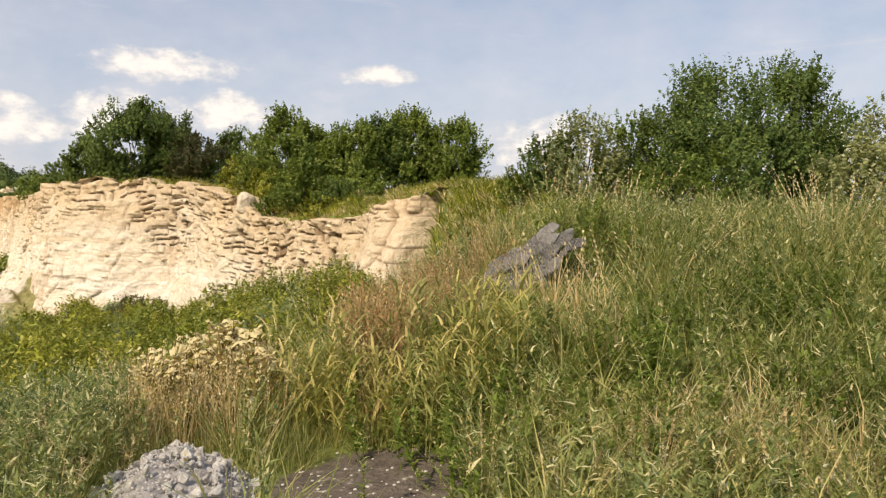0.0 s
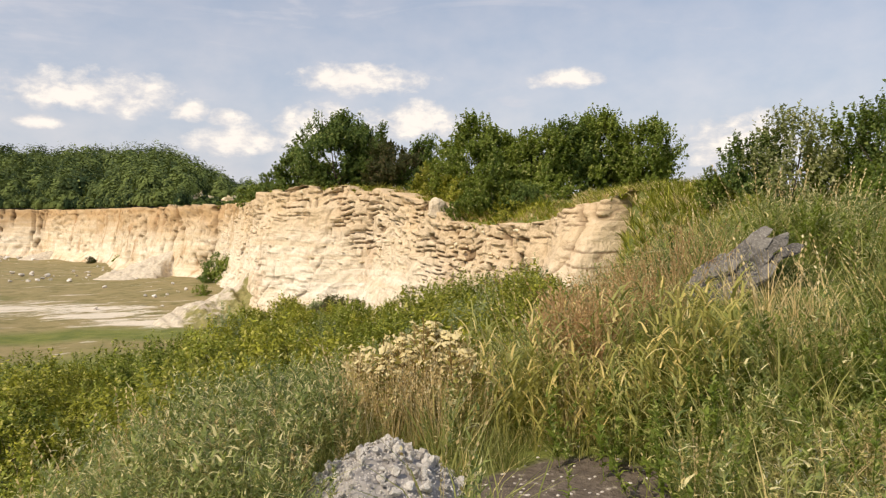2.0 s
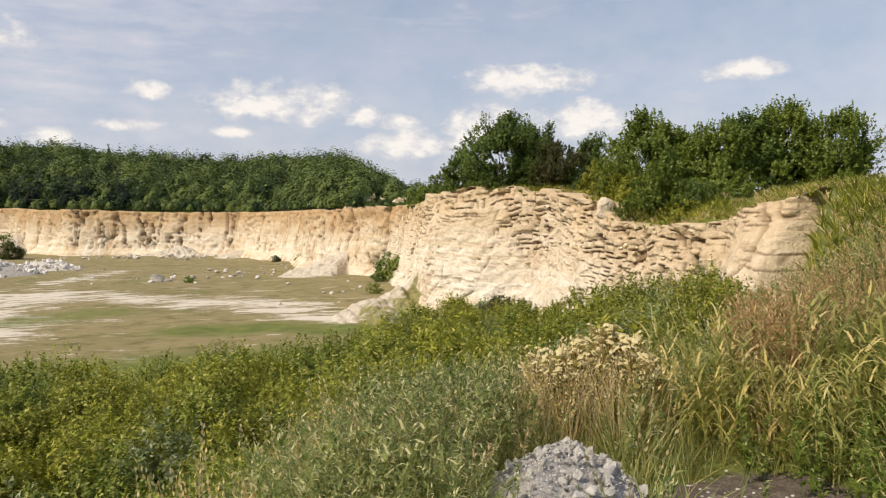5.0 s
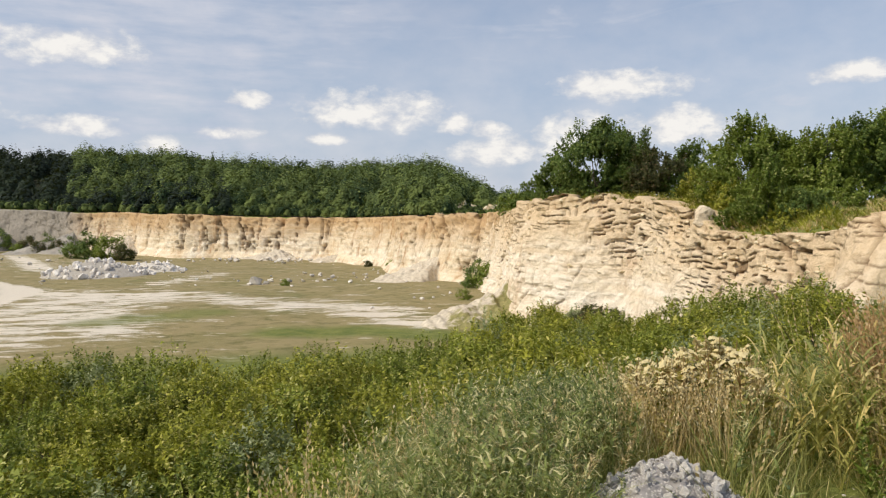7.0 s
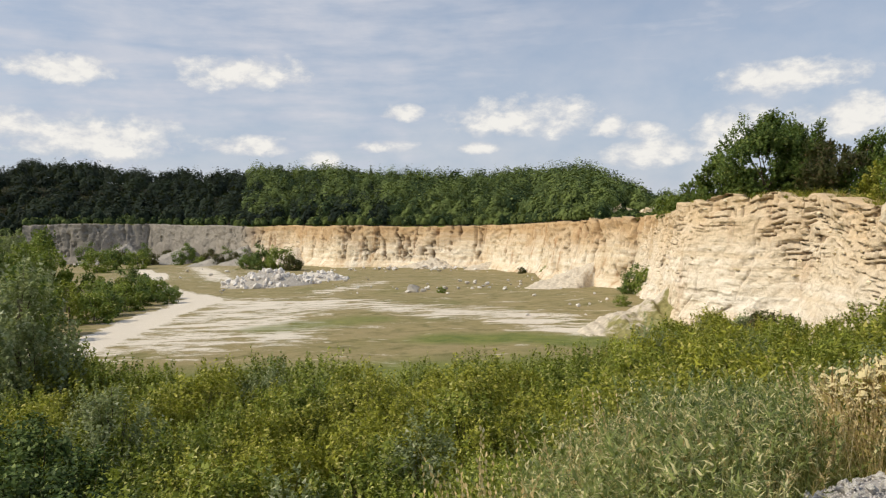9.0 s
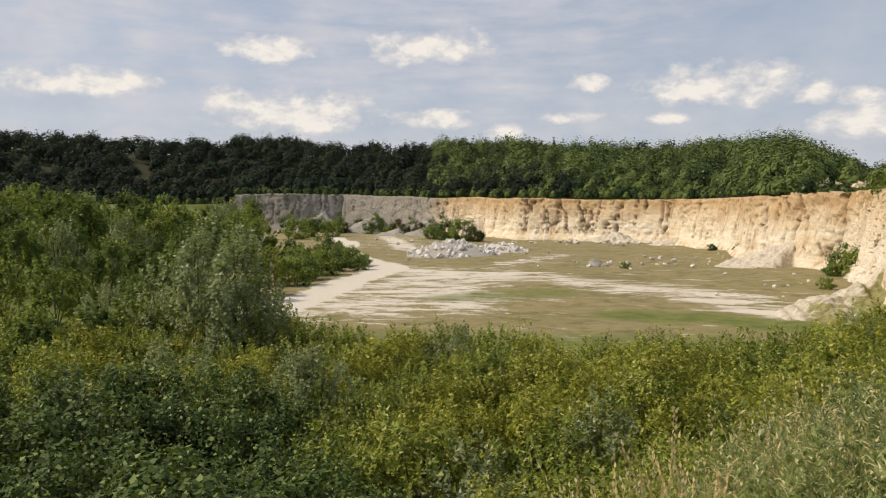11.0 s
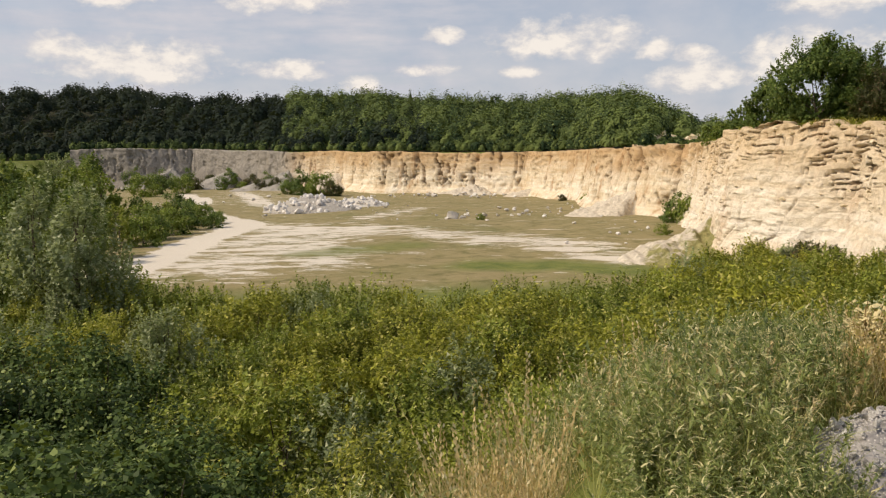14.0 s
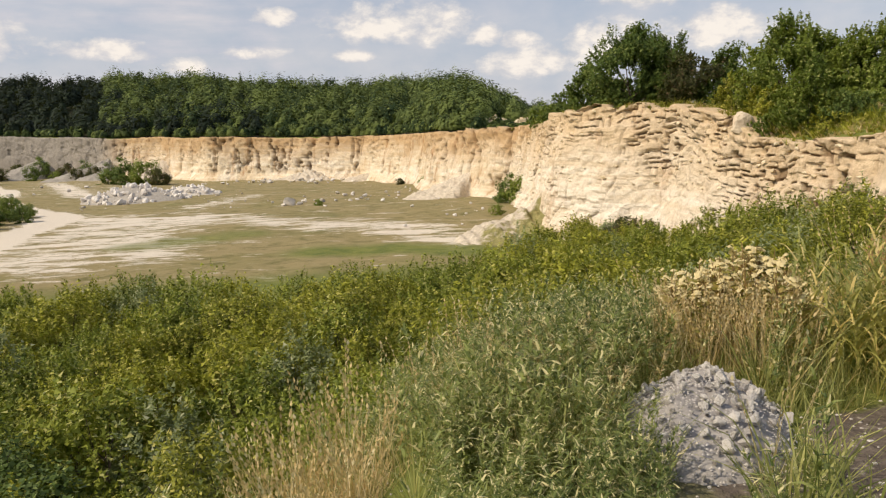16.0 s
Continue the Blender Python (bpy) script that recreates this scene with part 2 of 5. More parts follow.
SLAB = stone_material("slab_stone", (.05, .046, .042), (.22, .205, .185), (.58, .55, .50))
BLOCK = stone_material("ledge_stone", (.58, .46, .29), (.82, .72, .54), (.46, .32, .17))

# ---- the land: one sheet from the camera's feet over the quarry to the horizon ----
rng = np.random.default_rng(7)
FLOOR = -5.75
# heading, distance of the quarry's edge, height of its rim
RIM = np.array([
    (-24, 30, 2.6), (-20, 31, 2.7), (-16, 34, 2.8), (-14, 35, 2.7), (-12.2, 36, 2.3), (-10.6, 37, 1.7), (-8.5, 38, 1.55), (-5.7, 41, 1.2), (-3.6, 43.5, 1.35), (-2.2, 45, 1.7), (-1.2, 46.5, 2.4),
    (.8, 48.5, 2.85), (3.3, 54, 3.75), (6, 56, 3.85), (9.1, 58, 4.1), (10.6, 60, 4.0), (11.4, 64, 3.9), (11.9, 69, 3.4), (12.6, 82, 3.5), (13.7, 98, 3.7), (17.8, 113, 3.6), (20.4, 126, 3.6),
    (22, 150, 3.9), (26.3, 181, 4.1), (30.6, 190, 4.4), (37.4, 208, 5.2), (41, 246, 6.3), (44, 262, 6.6), (48, 300, 8.2), (51, 325, 9.4), (55.3, 332, 10.2), (59, 345, 10.0)])


def smooth(a, b, x):
    t = np.clip((np.asarray(x, float) - a) / (b - a), 0, 1)
    return t * t * (3 - 2 * t)


def rim_at(az):
    return np.interp(az, RIM[:, 0], RIM[:, 1], left=34, right=345)


def top_at(az):
    return np.interp(az, RIM[:, 0], RIM[:, 2], left=1.5, right=6.0)


def waves(x, y, scale, seed=0):
    """Cheap smooth noise about zero, for arrays."""
    r = np.random.default_rng(seed)
    out = 0.0
    for k in range(7):
        a, p, f = r.uniform(0, 6.28), r.uniform(0, 6.28), scale * 1.7 ** (k * .6) * r.uniform(.8, 1.2)
        out = out + np.sin((x * np.cos(a) + y * np.sin(a)) * f + p) / 1.35 ** k
    return out / 3.2


def near_line(x, y, pts):
    best = np.full(np.shape(x), 1e9)
    for (ax, ay), (bx, by) in zip(pts, pts[1:]):
        dx, dy = bx - ax, by - ay
        t = np.clip(((x - ax) * dx + (y - ay) * dy) / (dx * dx + dy * dy), 0, 1)
        best = np.minimum(best, np.hypot(x - ax - t * dx, y - ay - t * dy))
    return best


def inner(az, r):
    """Height of the ground on the camera's side of the rim."""
    lower = smooth(-14, 8, az)
    steep = smooth(10, 38, az)
    t = np.clip((r - 5.2 + 3.7 * steep) / (14.8 - 3.3 * steep), 0, 1)
    near = FLOOR * t * t * (3 - 2 * t) * lower
    mid = -2.4 * smooth(9, 22, r) * (1 - lower) * smooth(-27, -14, az)
    bank = 1.25 * smooth(3.2, 10.5, r) * (1 - smooth(-25, -5, az))
    left = smooth(62, 78, az) * 3.0 * smooth(25, 60, r)
    return near + mid + bank + left


def outer(az, past):
    """Height beyond the rim, at a distance past it."""
    hill = np.interp(az, [-180, -60, -20, 12, 15.5, 21, 32, 42, 60, 90, 140, 180], [0, 0, 0, 0, 5, 14, 17, 25, 37.5, 42, 0, 0])
    bank = np.interp(az, [-26, -20, -14, -9, -3, 1, 3], [0.0, .2, .3, 1.6, 2.2, .8, 0]) * smooth(0, 9, past)
    return top_at(az) + bank + hill * smooth(4, 230, past) + np.where(past > 400, -smooth(500, 2500, past) * hill * .8, 0)


def height(az, r):
    az, r = np.asarray(az, float), np.asarray(r, float)
    d = rim_at(az)
    quarry = smooth(-15.8, -13.2, az) * (1 - smooth(57, 63, az))
    step = quarry * (r > d + .3) + (1 - quarry) * smooth(d * .45, d * 1.0, r)
    x, y = -r * np.sin(np.radians(az)), r * np.cos(np.radians(az))
    spur = .42 * np.exp(-near_line(x, y, [tuple(polar(-19.2, 6.3)[:2]), tuple(polar(-23.5, 8.2)[:2])]) ** 2 / .35)
    rough = spur + waves(x, y, .9, 3) * .07 * smooth(1, 6, r) + waves(x, y, .12, 4) * .35 * smooth(20, 80, r)
    return inner(az, r) * (1 - step) + outer(az, np.maximum(r - d, 0)) * step + rough


def height_xy(x, y):
    return float(height(math.degrees(math.atan2(-x, y)), math.hypot(x, y)))


def mesh_from(name, verts, faces, mat, smooth_faces=False):
    """A mesh from numpy arrays; faces all have the same number of corners."""
    me = bpy.data.meshes.new(name)
    verts, faces = np.asarray(verts, np.float32), np.asarray(faces, np.int32)
    k = faces.shape[1]
    me.vertices.add(len(verts))
    me.vertices.foreach_set("co", verts.ravel())
    me.loops.add(faces.size)
    me.loops.foreach_set("vertex_index", faces.ravel())
    me.polygons.add(len(faces))
    me.polygons.foreach_set("loop_start", np.arange(0, faces.size, k, dtype=np.int32))
    if smooth_faces:
        me.polygons.foreach_set("use_smooth", np.ones(len(faces), bool))
    me.update(calc_edges=True)
    me.materials.append(mat)
    return me


def grid_faces(rows, cols, closed=False):
    a = np.arange(rows * cols).reshape(rows, cols)
    b = np.roll(a, -1, 1) if closed else a[:, 1:]
    a = a if closed else a[:, :-1]
    return np.stack([a[:-1], b[:-1], b[1:], a[1:]], -1).reshape(-1, 4)


def set_field(me, name, values):
    me.attributes.new(name, "FLOAT", "POINT").data.foreach_set("value", np.asarray(values, np.float32).ravel())


def build_ground():
    azs = np.r_[np.arange(-56, 84, .3), np.arange(84, 304, 4.0)]
    az = (azs + 180) % 360 - 180
    d = rim_at(az)
    fixed = np.r_[0.02, .5, 1, 1.5, np.arange(2, 12, .33), np.arange(12, 29, .7)]
    radii = [np.full(len(az), r) for r in fixed]
    for s in np.linspace(0, 1, 60):
        radii.append(1 / (1 / 29 + (1 / np.maximum(d, 29.5) - 1 / 29) * s))
    for past in np.r_[.9, 2, 4, 7, 11, 16, 23, 32, 45, 60, 80, 105, 140, 180, 230, 300, 400, 520, 700, 1000, 1500, 2300, 3600]:
        radii.append(np.maximum(d, 29.5) + past)
    r = np.array(radii)
    a = np.broadcast_to(az, r.shape)
    z = height(a, r)
    x, y = -r * np.sin(np.radians(a)), r * np.cos(np.radians(a))
    me = mesh_from("ground", np.stack([x, y, z], -1).reshape(-1, 3), grid_faces(*r.shape, closed=True), GROUND, True)
    track = [tuple(polar(h, q)[:2]) for h, q in ((57, 58), (54.5, 66), (51.5, 80), (48.6, 96), (47.6, 103), (49.5, 118), (51.5, 150), (50.5, 185), (52, 230))]
    spur = [tuple(polar(h, q)[:2]) for h, q in ((47.6, 100), (43, 92), (37.4, 90), (32.3, 78), (24, 68), (19.5, 60))]
    pad = [tuple(polar(h, q)[:2]) for h, q in ((52, 60), (48.5, 60), (46, 62), (46.5, 72), (44, 82))]
    spur2 = [tuple(polar(h, q)[:2]) for h, q in ((46.5, 150), (47, 185), (48, 240))]
    spur3 = [tuple(polar(h, q)[:2]) for h, q in ((39.5, 103), (36.5, 118), (35, 126))]
    worn = 1.9 * smooth(2.6, 1.2, near_line(x, y, track)) + .8 * smooth(8, 1, near_line(x, y, spur)) + .75 * smooth(12, 4, near_line(x, y, pad))
    worn += .8 * smooth(4, 1, near_line(x, y, spur2)) + .8 * smooth(3, 1, near_line(x, y, spur3))
    worn += .25 * smooth(26, 8, near_line(x, y, [tuple(polar(50, 170)[:2]), tuple(polar(46, 230)[:2])]))
    bare = smooth(4.5, 1.0, np.abs(a + 13.6) * 1.2) * (r > d + .5) * (r < d + 9)
    worn = worn * (r < d) + .45 * bare
    lush = [tuple(polar(h, q)[:2]) for h, q in ((30, 55), (24, 55), (19, 53))]
    patch = [tuple(polar(h, q)[:2]) for h, q in ((43, 64), (39, 66), (36, 68))]
    turf = np.clip(.95 * smooth(4.5, 1.5, near_line(x, y, lush)) + .7 * smooth(4, 1.5, near_line(x, y, patch)) + smooth(50, 40, r + 3 * waves(x, y, .25, 41)) + (r > d + .5) + smooth(56, 62, a), 0, 1) * (1 - .55 * bare)
    dark = np.maximum(smooth(1.0, .55, np.hypot(x - .75, y - 4.35) / .8), .55 * smooth(1.0, .5, np.hypot((x + .2) / 1.2, y - 3.4) / 1.0))
    set_field(me, "worn", worn)
    set_field(me, "turf", turf)
    set_field(me, "soil", dark)
    # the darker ground colour starts behind the rim and covers the wooded hill
    set_field(me, "forest_floor", smooth(8, 16, r - d) * smooth(17, 20, a) * smooth(100, 94, a))
    return tagged(new("ground", me), "dry quarry floor of pale gravel tracks and thin grass", "ground", kind="structure")


build_ground()


# ---- the quarry faces ----
def line_points(az0, az1, step):
    """Evenly spaced points along the rim from one heading to another, with the way out of the rock."""
    fine = np.linspace(az0, az1, 4000)
    r = rim_at(fine)
    p = np.stack([-r * np.sin(np.radians(fine)), r * np.cos(np.radians(fine))], -1)
    u = np.r_[0, np.cumsum(np.hypot(*np.diff(p, axis=0).T))]
    n = int(u[-1] / step)
    at = np.linspace(0, u[-1], n)
    q = np.stack([np.interp(at, u, p[:, k]) for k in (0, 1)], -1)
    # round the corners of the plan
    k = max(3, int(2.5 / step)) | 1
    pad = np.pad(q, ((k // 2, k // 2), (0, 0)), mode="edge")
    q = np.stack([np.convolve(pad[:, c], np.ones(k) / k, "valid") for c in (0, 1)], -1)
    t = np.gradient(q, axis=0)
    t /= np.linalg.norm(t, axis=1, keepdims=True)
    out = np.stack([t[:, 1], -t[:, 0]], -1)
    if (out * q).sum() > 0:
        out = -out
    return at, q, out, np.interp(at, u, fine)


def hashed(i, j, seed):
    v = np.sin(i * 127.1 + j * 311.7 + seed * 74.7) * 43758.5453
    return v - np.floor(v)


def build_face(name, az0, az1, du, rows, bed, block, relief, mat, label, flutes=0.0, joints=1.0):
    u, q, out, heads = line_points(az0, az1, du)
    top = top_at(heads) + waves(u, u * 0, .45, 5) * .35 + waves(u, u * 0, 1.7, 6) * .2 + waves(u, u * 0, 4.5, 7) * .14
    v = np.linspace(0, 1, rows)
    U, V = np.meshgrid(u, v)
    Z = FLOOR - .3 + (top - FLOOR + .3) * V
    dip = Z + waves(U, U * 0, .08, 8) * .6 + waves(U, Z, .55, 9) * .5
    shift = np.floor(U / 1.9 + waves(U, Z * 2, .5, 21) * .8)
    dip = dip + (hashed(shift, 1, 8) - .5) * .75 * joints
    # beds of uneven thickness
    lines = np.cumsum(np.random.default_rng(11).uniform(.55, 1.5, 80) * bed) - 12
    k = np.searchsorted(lines, dip)
    lo, hi = lines[np.maximum(k - 1, 0)], lines[np.minimum(k, 79)]
    wide = block * (.6 + 1.2 * hashed(k, 0, 1))
    run = U / wide + hashed(k, 3, 2) * 9 + waves(U, Z, 1.1, 12) * .12
    j = np.floor(run)
    edge_v = np.minimum(dip - lo, hi - dip)
    edge_u = np.minimum(run - j, 1 - (run - j)) * wide
    proud = hashed(k, j, 3)
    patchy = .16 + .84 * smooth(-.35, .35, waves(U, Z * 1.5, .25, 13) + .6 * waves(U, Z * 2, .9, 22) + .5 * (V - .5))
    gap = hashed(k, j, 6)
    # slits under blocks, cut in and also darkened as overhang shadow
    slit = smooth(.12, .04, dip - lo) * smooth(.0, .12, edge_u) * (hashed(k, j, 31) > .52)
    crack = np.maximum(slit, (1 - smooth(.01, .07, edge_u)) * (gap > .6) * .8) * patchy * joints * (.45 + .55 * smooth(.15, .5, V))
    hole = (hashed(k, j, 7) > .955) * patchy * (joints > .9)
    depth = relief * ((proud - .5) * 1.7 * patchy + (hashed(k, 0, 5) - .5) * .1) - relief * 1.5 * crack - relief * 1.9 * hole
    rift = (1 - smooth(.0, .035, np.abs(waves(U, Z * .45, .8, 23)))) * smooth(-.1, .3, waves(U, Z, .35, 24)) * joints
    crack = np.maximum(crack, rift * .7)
    broad = -relief * 1.2 * rift + waves(U, Z * .6, .28, 14) * .75 + waves(U, Z, .9, 15) * .30 + waves(U * .8, Z * 1.3, 2.6, 18) * .12
    split = smooth(.06, 0, np.abs(waves(U, Z * .14, .55, 16) + .15 * waves(U, Z, 1.2, 19))) * smooth(.08, .3, V) * (flutes > 0)
    flute = -flutes * (2.2 * split + .8 * np.abs(waves(U, Z * .04, .42, 20)) * smooth(0, .25, V))
    batter = 1.9 * (1 - V) ** 1.5 + 1.1 + flutes * .8 + 5.5 * (1 - V) * smooth(-9.5, -13, heads)
    toe = .9 * smooth(.22, 0, V) * (1 + waves(U, U * 0, .3, 17))
    ends = smooth(0, 1.6, U if heads[0] < heads[-1] else u[-1] - U) * smooth(0, 5, u[-1] - U if heads[0] < heads[-1] else U)
    calm = .3 + .35 * smooth(-11, -8, np.broadcast_to(heads, V.shape)) + .35 * smooth(-4, 3, np.broadcast_to(heads, V.shape))
    off = batter + toe + broad + flute + depth * smooth(.0, .12, V) * calm - 3 * (1 - ends)
    X = q[:, 0] + out[:, 0] * off
    Y = q[:, 1] + out[:, 1] * off
    # the top turns back onto the plateau
    caps = []
    for back, drop in ((.7, -.04), (-.5, .0), (-1.9, .35)):
        cx, cy = q[:, 0] + out[:, 0] * back, q[:, 1] + out[:, 1] * back
        behind = height(heads, rim_at(heads) + 1.6)
        caps.append(np.stack([cx, cy, (top if back > -1 else np.minimum(top, behind)) - drop], -1))
    verts = np.concatenate([np.stack([X, Y, Z], -1), np.array(caps)])
    me = mesh_from(name, verts.reshape(-1, 3), grid_faces(len(verts), len(u)), mat, False)
    more = np.ones((3, len(u)))
    set_field(me, "up", np.concatenate([V, more * 1.1]))
    # painted shade of slits, cracks, holes and vertical splits
    set_field(me, "cleft_shade", np.concatenate([np.clip(crack + hole * .8 + split * .9, 0, 1), more * 0]))
    # the face's left end: grey rock with cloud shadow in its colour
    grey = smooth(42.5, 45, np.broadcast_to(heads, V.shape))
    set_field(me, "grey", np.concatenate([grey, more * grey[:1]]))
    return tagged(new(name, me), label, "quarry face", kind="structure"), (u, q, out, heads, top)


near_face, near_line_data = build_face("wall_near", -16.2, 15.5, .105, 165, .34, .75, .20, ROCK, "cream bedded limestone quarry face with cracked weathered blocks")
far_face, far_line_data = build_face("wall_far", 13.2, 60, .42, 40, .5, 1.3, .24, ROCK_FAR, "tall ochre and white limestone quarry face with rusty seeps", flutes=.5, joints=.6)

# ---- plants ----
def unit(v):
    return v / np.maximum(np.linalg.norm(v, axis=-1, keepdims=True), 1e-9)


def ball(r, n):
    return unit(r.normal(size=(n, 3)))


def leaf_quads(r, p, way, length, width, face=None, three=False, loose=.55):
    """Diamond leaves from p along way, or three-cornered ones; face: the way that they mostly look."""
    n = len(p)
    if face is not None:
        look_to = unit(unit(face) + ball(r, n) * loose)
        way = way - look_to * (way * look_to).sum(-1, keepdims=True)
        side = unit(np.cross(look_to, way))
    else:
        side = unit(np.cross(unit(way), ball(r, n)))
    way = unit(way)
    if three:
        v = np.stack([p - side * (width * 1.25)[:, None], p + way * length[:, None], p + side * (width * 1.25)[:, None]], 1)
        return v.reshape(-1, 3), np.arange(3 * n).reshape(n, 3)
    fold = np.cross(side, way) * (np.asarray(width) * .35)[:, None]
    mid = p + way * (length * .45)[:, None]
    v = np.stack([p, mid + side * width[:, None] + fold, p + way * length[:, None], mid - side * width[:, None] + fold], 1)
    return v.reshape(-1, 3), np.arange(4 * n).reshape(n, 4)


def blades(r, p, way, length, width, droop, steps=3):
    """Arching grass blades: tapered strips that bend over under their own weight."""
    n = len(p)
    way = unit(way)
    side = unit(np.cross(way, np.array([0, 0, 1.0])) + ball(r, n) * .3)
    out, q, d = [], p.copy(), way.copy()
    for k in range(steps + 1):
        wk = width * (1 - (k / steps) ** 1.5 * .92)
        out += [q - side * wk[:, None], q + side * wk[:, None]]
        q = q + d * (length / steps)[:, None]
        flat = d * [1, 1, 0]
        d = unit(d + (flat * .5 + np.array([0, 0, -1.0])) * (droop * (k + 1) / steps)[:, None])
    v = np.stack(out, 1)
    m = 2 * (steps + 1)
    f = np.array([[2 * k, 2 * k + 1, 2 * k + 3, 2 * k + 2] for k in range(steps)])
    return v.reshape(-1, 3), (np.arange(n)[:, None, None] * m + f).reshape(-1, 4)


def joined(*sets):
    v, f, base = [], [], 0
    for a, b in sets:
        v.append(a)
        f.append(b + base)
        base += len(a)
    return np.concatenate(v), np.concatenate(f)


def tube(points, radii, sides=6):
    """A tapered limb through the points."""
    pts = np.asarray(points, float)
    ring = np.linspace(0, 2 * np.pi, sides, endpoint=False)
    t = unit(np.gradient(pts, axis=0))
    a = unit(np.cross(t, np.array([.31, .95, .1])))
    b = np.cross(t, a)
    v = pts[:, None] + (a[:, None] * np.cos(ring)[None, :, None] + b[:, None] * np.sin(ring)[None, :, None]) * np.asarray(radii)[:, None, None]
    return v.reshape(-1, 3), grid_faces(len(pts), sides, closed=True)


def part(name, vf, mat, parent, label=""):
    me = vf if isinstance(vf, bpy.types.Mesh) else mesh_from(name, vf[0], vf[1], mat)
    ob = new(name, me)
    ob.parent = parent
    return tagged(ob, label)


def woody(name, seed, high, wide, leaf_mat, leaves, leaf, label, category, base=.12, clumps=40, stems=1, narrow=.3, loose=.30, group="", three=True, shoots=0.0, fit=False):
    """A tree or shrub with its foot at the origin: stems and limbs, and a crown of leaf clumps with gaps."""
    r = np.random.default_rng(seed)
    thing = new(name)
    thing.empty_display_size = .2
    lump = r.uniform(.72, 1.12, 14)
    dirs = ball(r, clumps)
    if fit:
        dirs = dirs / (np.abs(dirs) ** 2.8).sum(1, keepdims=True) ** (1 / 2.8)
    rad = r.uniform(.25, 1.0, clumps) ** .45
    heads = np.arctan2(dirs[:, 0], dirs[:, 1])
    lobe = (.72 if fit else 0) + (.3 if fit else 1) * lump[((heads / 6.2832 + .5) * 7).astype(int) % 7] * np.where(dirs[:, 2] > .3, lump[7 + ((heads / 6.2832 + .5) * 7).astype(int) % 7], 1)
    mid = high * (1 + base) / 2
    c = dirs * (rad * lobe)[:, None] * [wide / 2, wide / 2, high * (1 - base) / 2] + [0, 0, mid]
    c[:, :2] *= (1 - .12 * np.clip((c[:, 2:] - mid) / (high - mid), 0, 1))
    c[:, 2] = np.maximum(c[:, 2], high * base * .6 + .08)
    wood = []
    for s in range(stems):
        lean = r.normal(size=2) * wide * (.05 if stems == 1 else .22)
        z = np.linspace(-.15, high * .8, 6)
        pts = np.stack([lean[0] * np.abs(z / high) ** 1.3, lean[1] * np.abs(z / high) ** 1.3, z], -1)
        rb = high * (.022 if stems == 1 else .010)
        wood.append(tube(pts, np.linspace(rb, rb * .2, 6)))
    for k in range(min(clumps, 22 if stems < 3 else 10)):
        z0 = c[k, 2] * r.uniform(.3, .7)
        s = np.linspace(0, 1, 4)[:, None]
        p0 = np.array([0, 0, z0])
        pts = p0 + (c[k] - p0) * s + np.array([0, 0, -1]) * (s * (1 - s)) * high * .06
        wood.append(tube(pts, np.linspace(high * .007, high * .0015, 4), 3))
    part("trunk", joined(*wood), BARK, thing)
    per = leaves // clumps
    size = np.array([wide, wide, high]) * loose * .5 * (40 / clumps) ** .33
    which = np.repeat(np.arange(clumps), per)
    off = ball(r, len(which)) * (r.uniform(0, 1, len(which)) ** .5)[:, None]
    p = c[which] + off * size * r.uniform(.55, 1.25, clumps)[which][:, None]
    if shoots:
        # leaves sit along upward shoots, which give the crown its toothed outline
        many = 14
        lead = np.arange(len(p)) // many * many
        to = unit(unit(p[lead] - [0, 0, mid * .5]) + ball(r, len(p))[lead] * .45 + [0, 0, .65])
        t = (np.arange(len(p)) % many) / many
        p = p[lead] + to * (t * shoots * r.uniform(.5, 1.3, len(p))[lead])[:, None] + ball(r, len(p)) * (.13 * shoots * (1.1 - t))[:, None]
    if fit:
        lo, hi = np.percentile(p, .3, axis=0), np.percentile(p, 99.85, axis=0)
        lo[:2], hi[:2] = np.percentile(p[:, :2], 1.0, axis=0), np.percentile(p[:, :2], 99.0, axis=0)
        p[:, :2] = (p[:, :2] - (lo + hi)[:2] / 2) * wide / (hi - lo)[:2]
        p[:, 2] = (p[:, 2] - hi[2]) * (high * (1 - base)) / (hi[2] - lo[2]) + high
    else:
        p[:, 2] = np.maximum(p[:, 2], .03)
    way = unit(p - [0, 0, mid * .6]) * .7 + ball(r, len(p)) * .8 + [0, 0, .35]
    L = leaf * r.uniform(.6, 1.3, len(p))
    part("crown", leaf_quads(r, p, way, L, L * narrow * r.uniform(.7, 1.2, len(p)), unit(p - [0, 0, mid * .7]) + unit(off) * .8 + [0, 0, .3], three), leaf_mat, thing)
    return tagged(thing, label, category, group)


def stand(thing, x, y, scale=1.0, turn=0.0, sink=.08, flat=None):
    z = height_xy(x, y) - sink
    thing.matrix_basis = Matrix.LocRotScale((x, y, z), Euler((0, 0, radians(turn))), (scale, scale, scale * (flat or 1)))
    return thing


def again(thing, x, y, scale=1.0, turn=0.0, sink=.08, lift=1.0):
    z = height_xy(x, y) - sink
    m = Matrix.LocRotScale((x, y, z), Euler((0, 0, radians(turn))), (scale, scale, scale * lift))
    ob = copy_thing(thing, m)
    ob.matrix_basis = m
    return ob


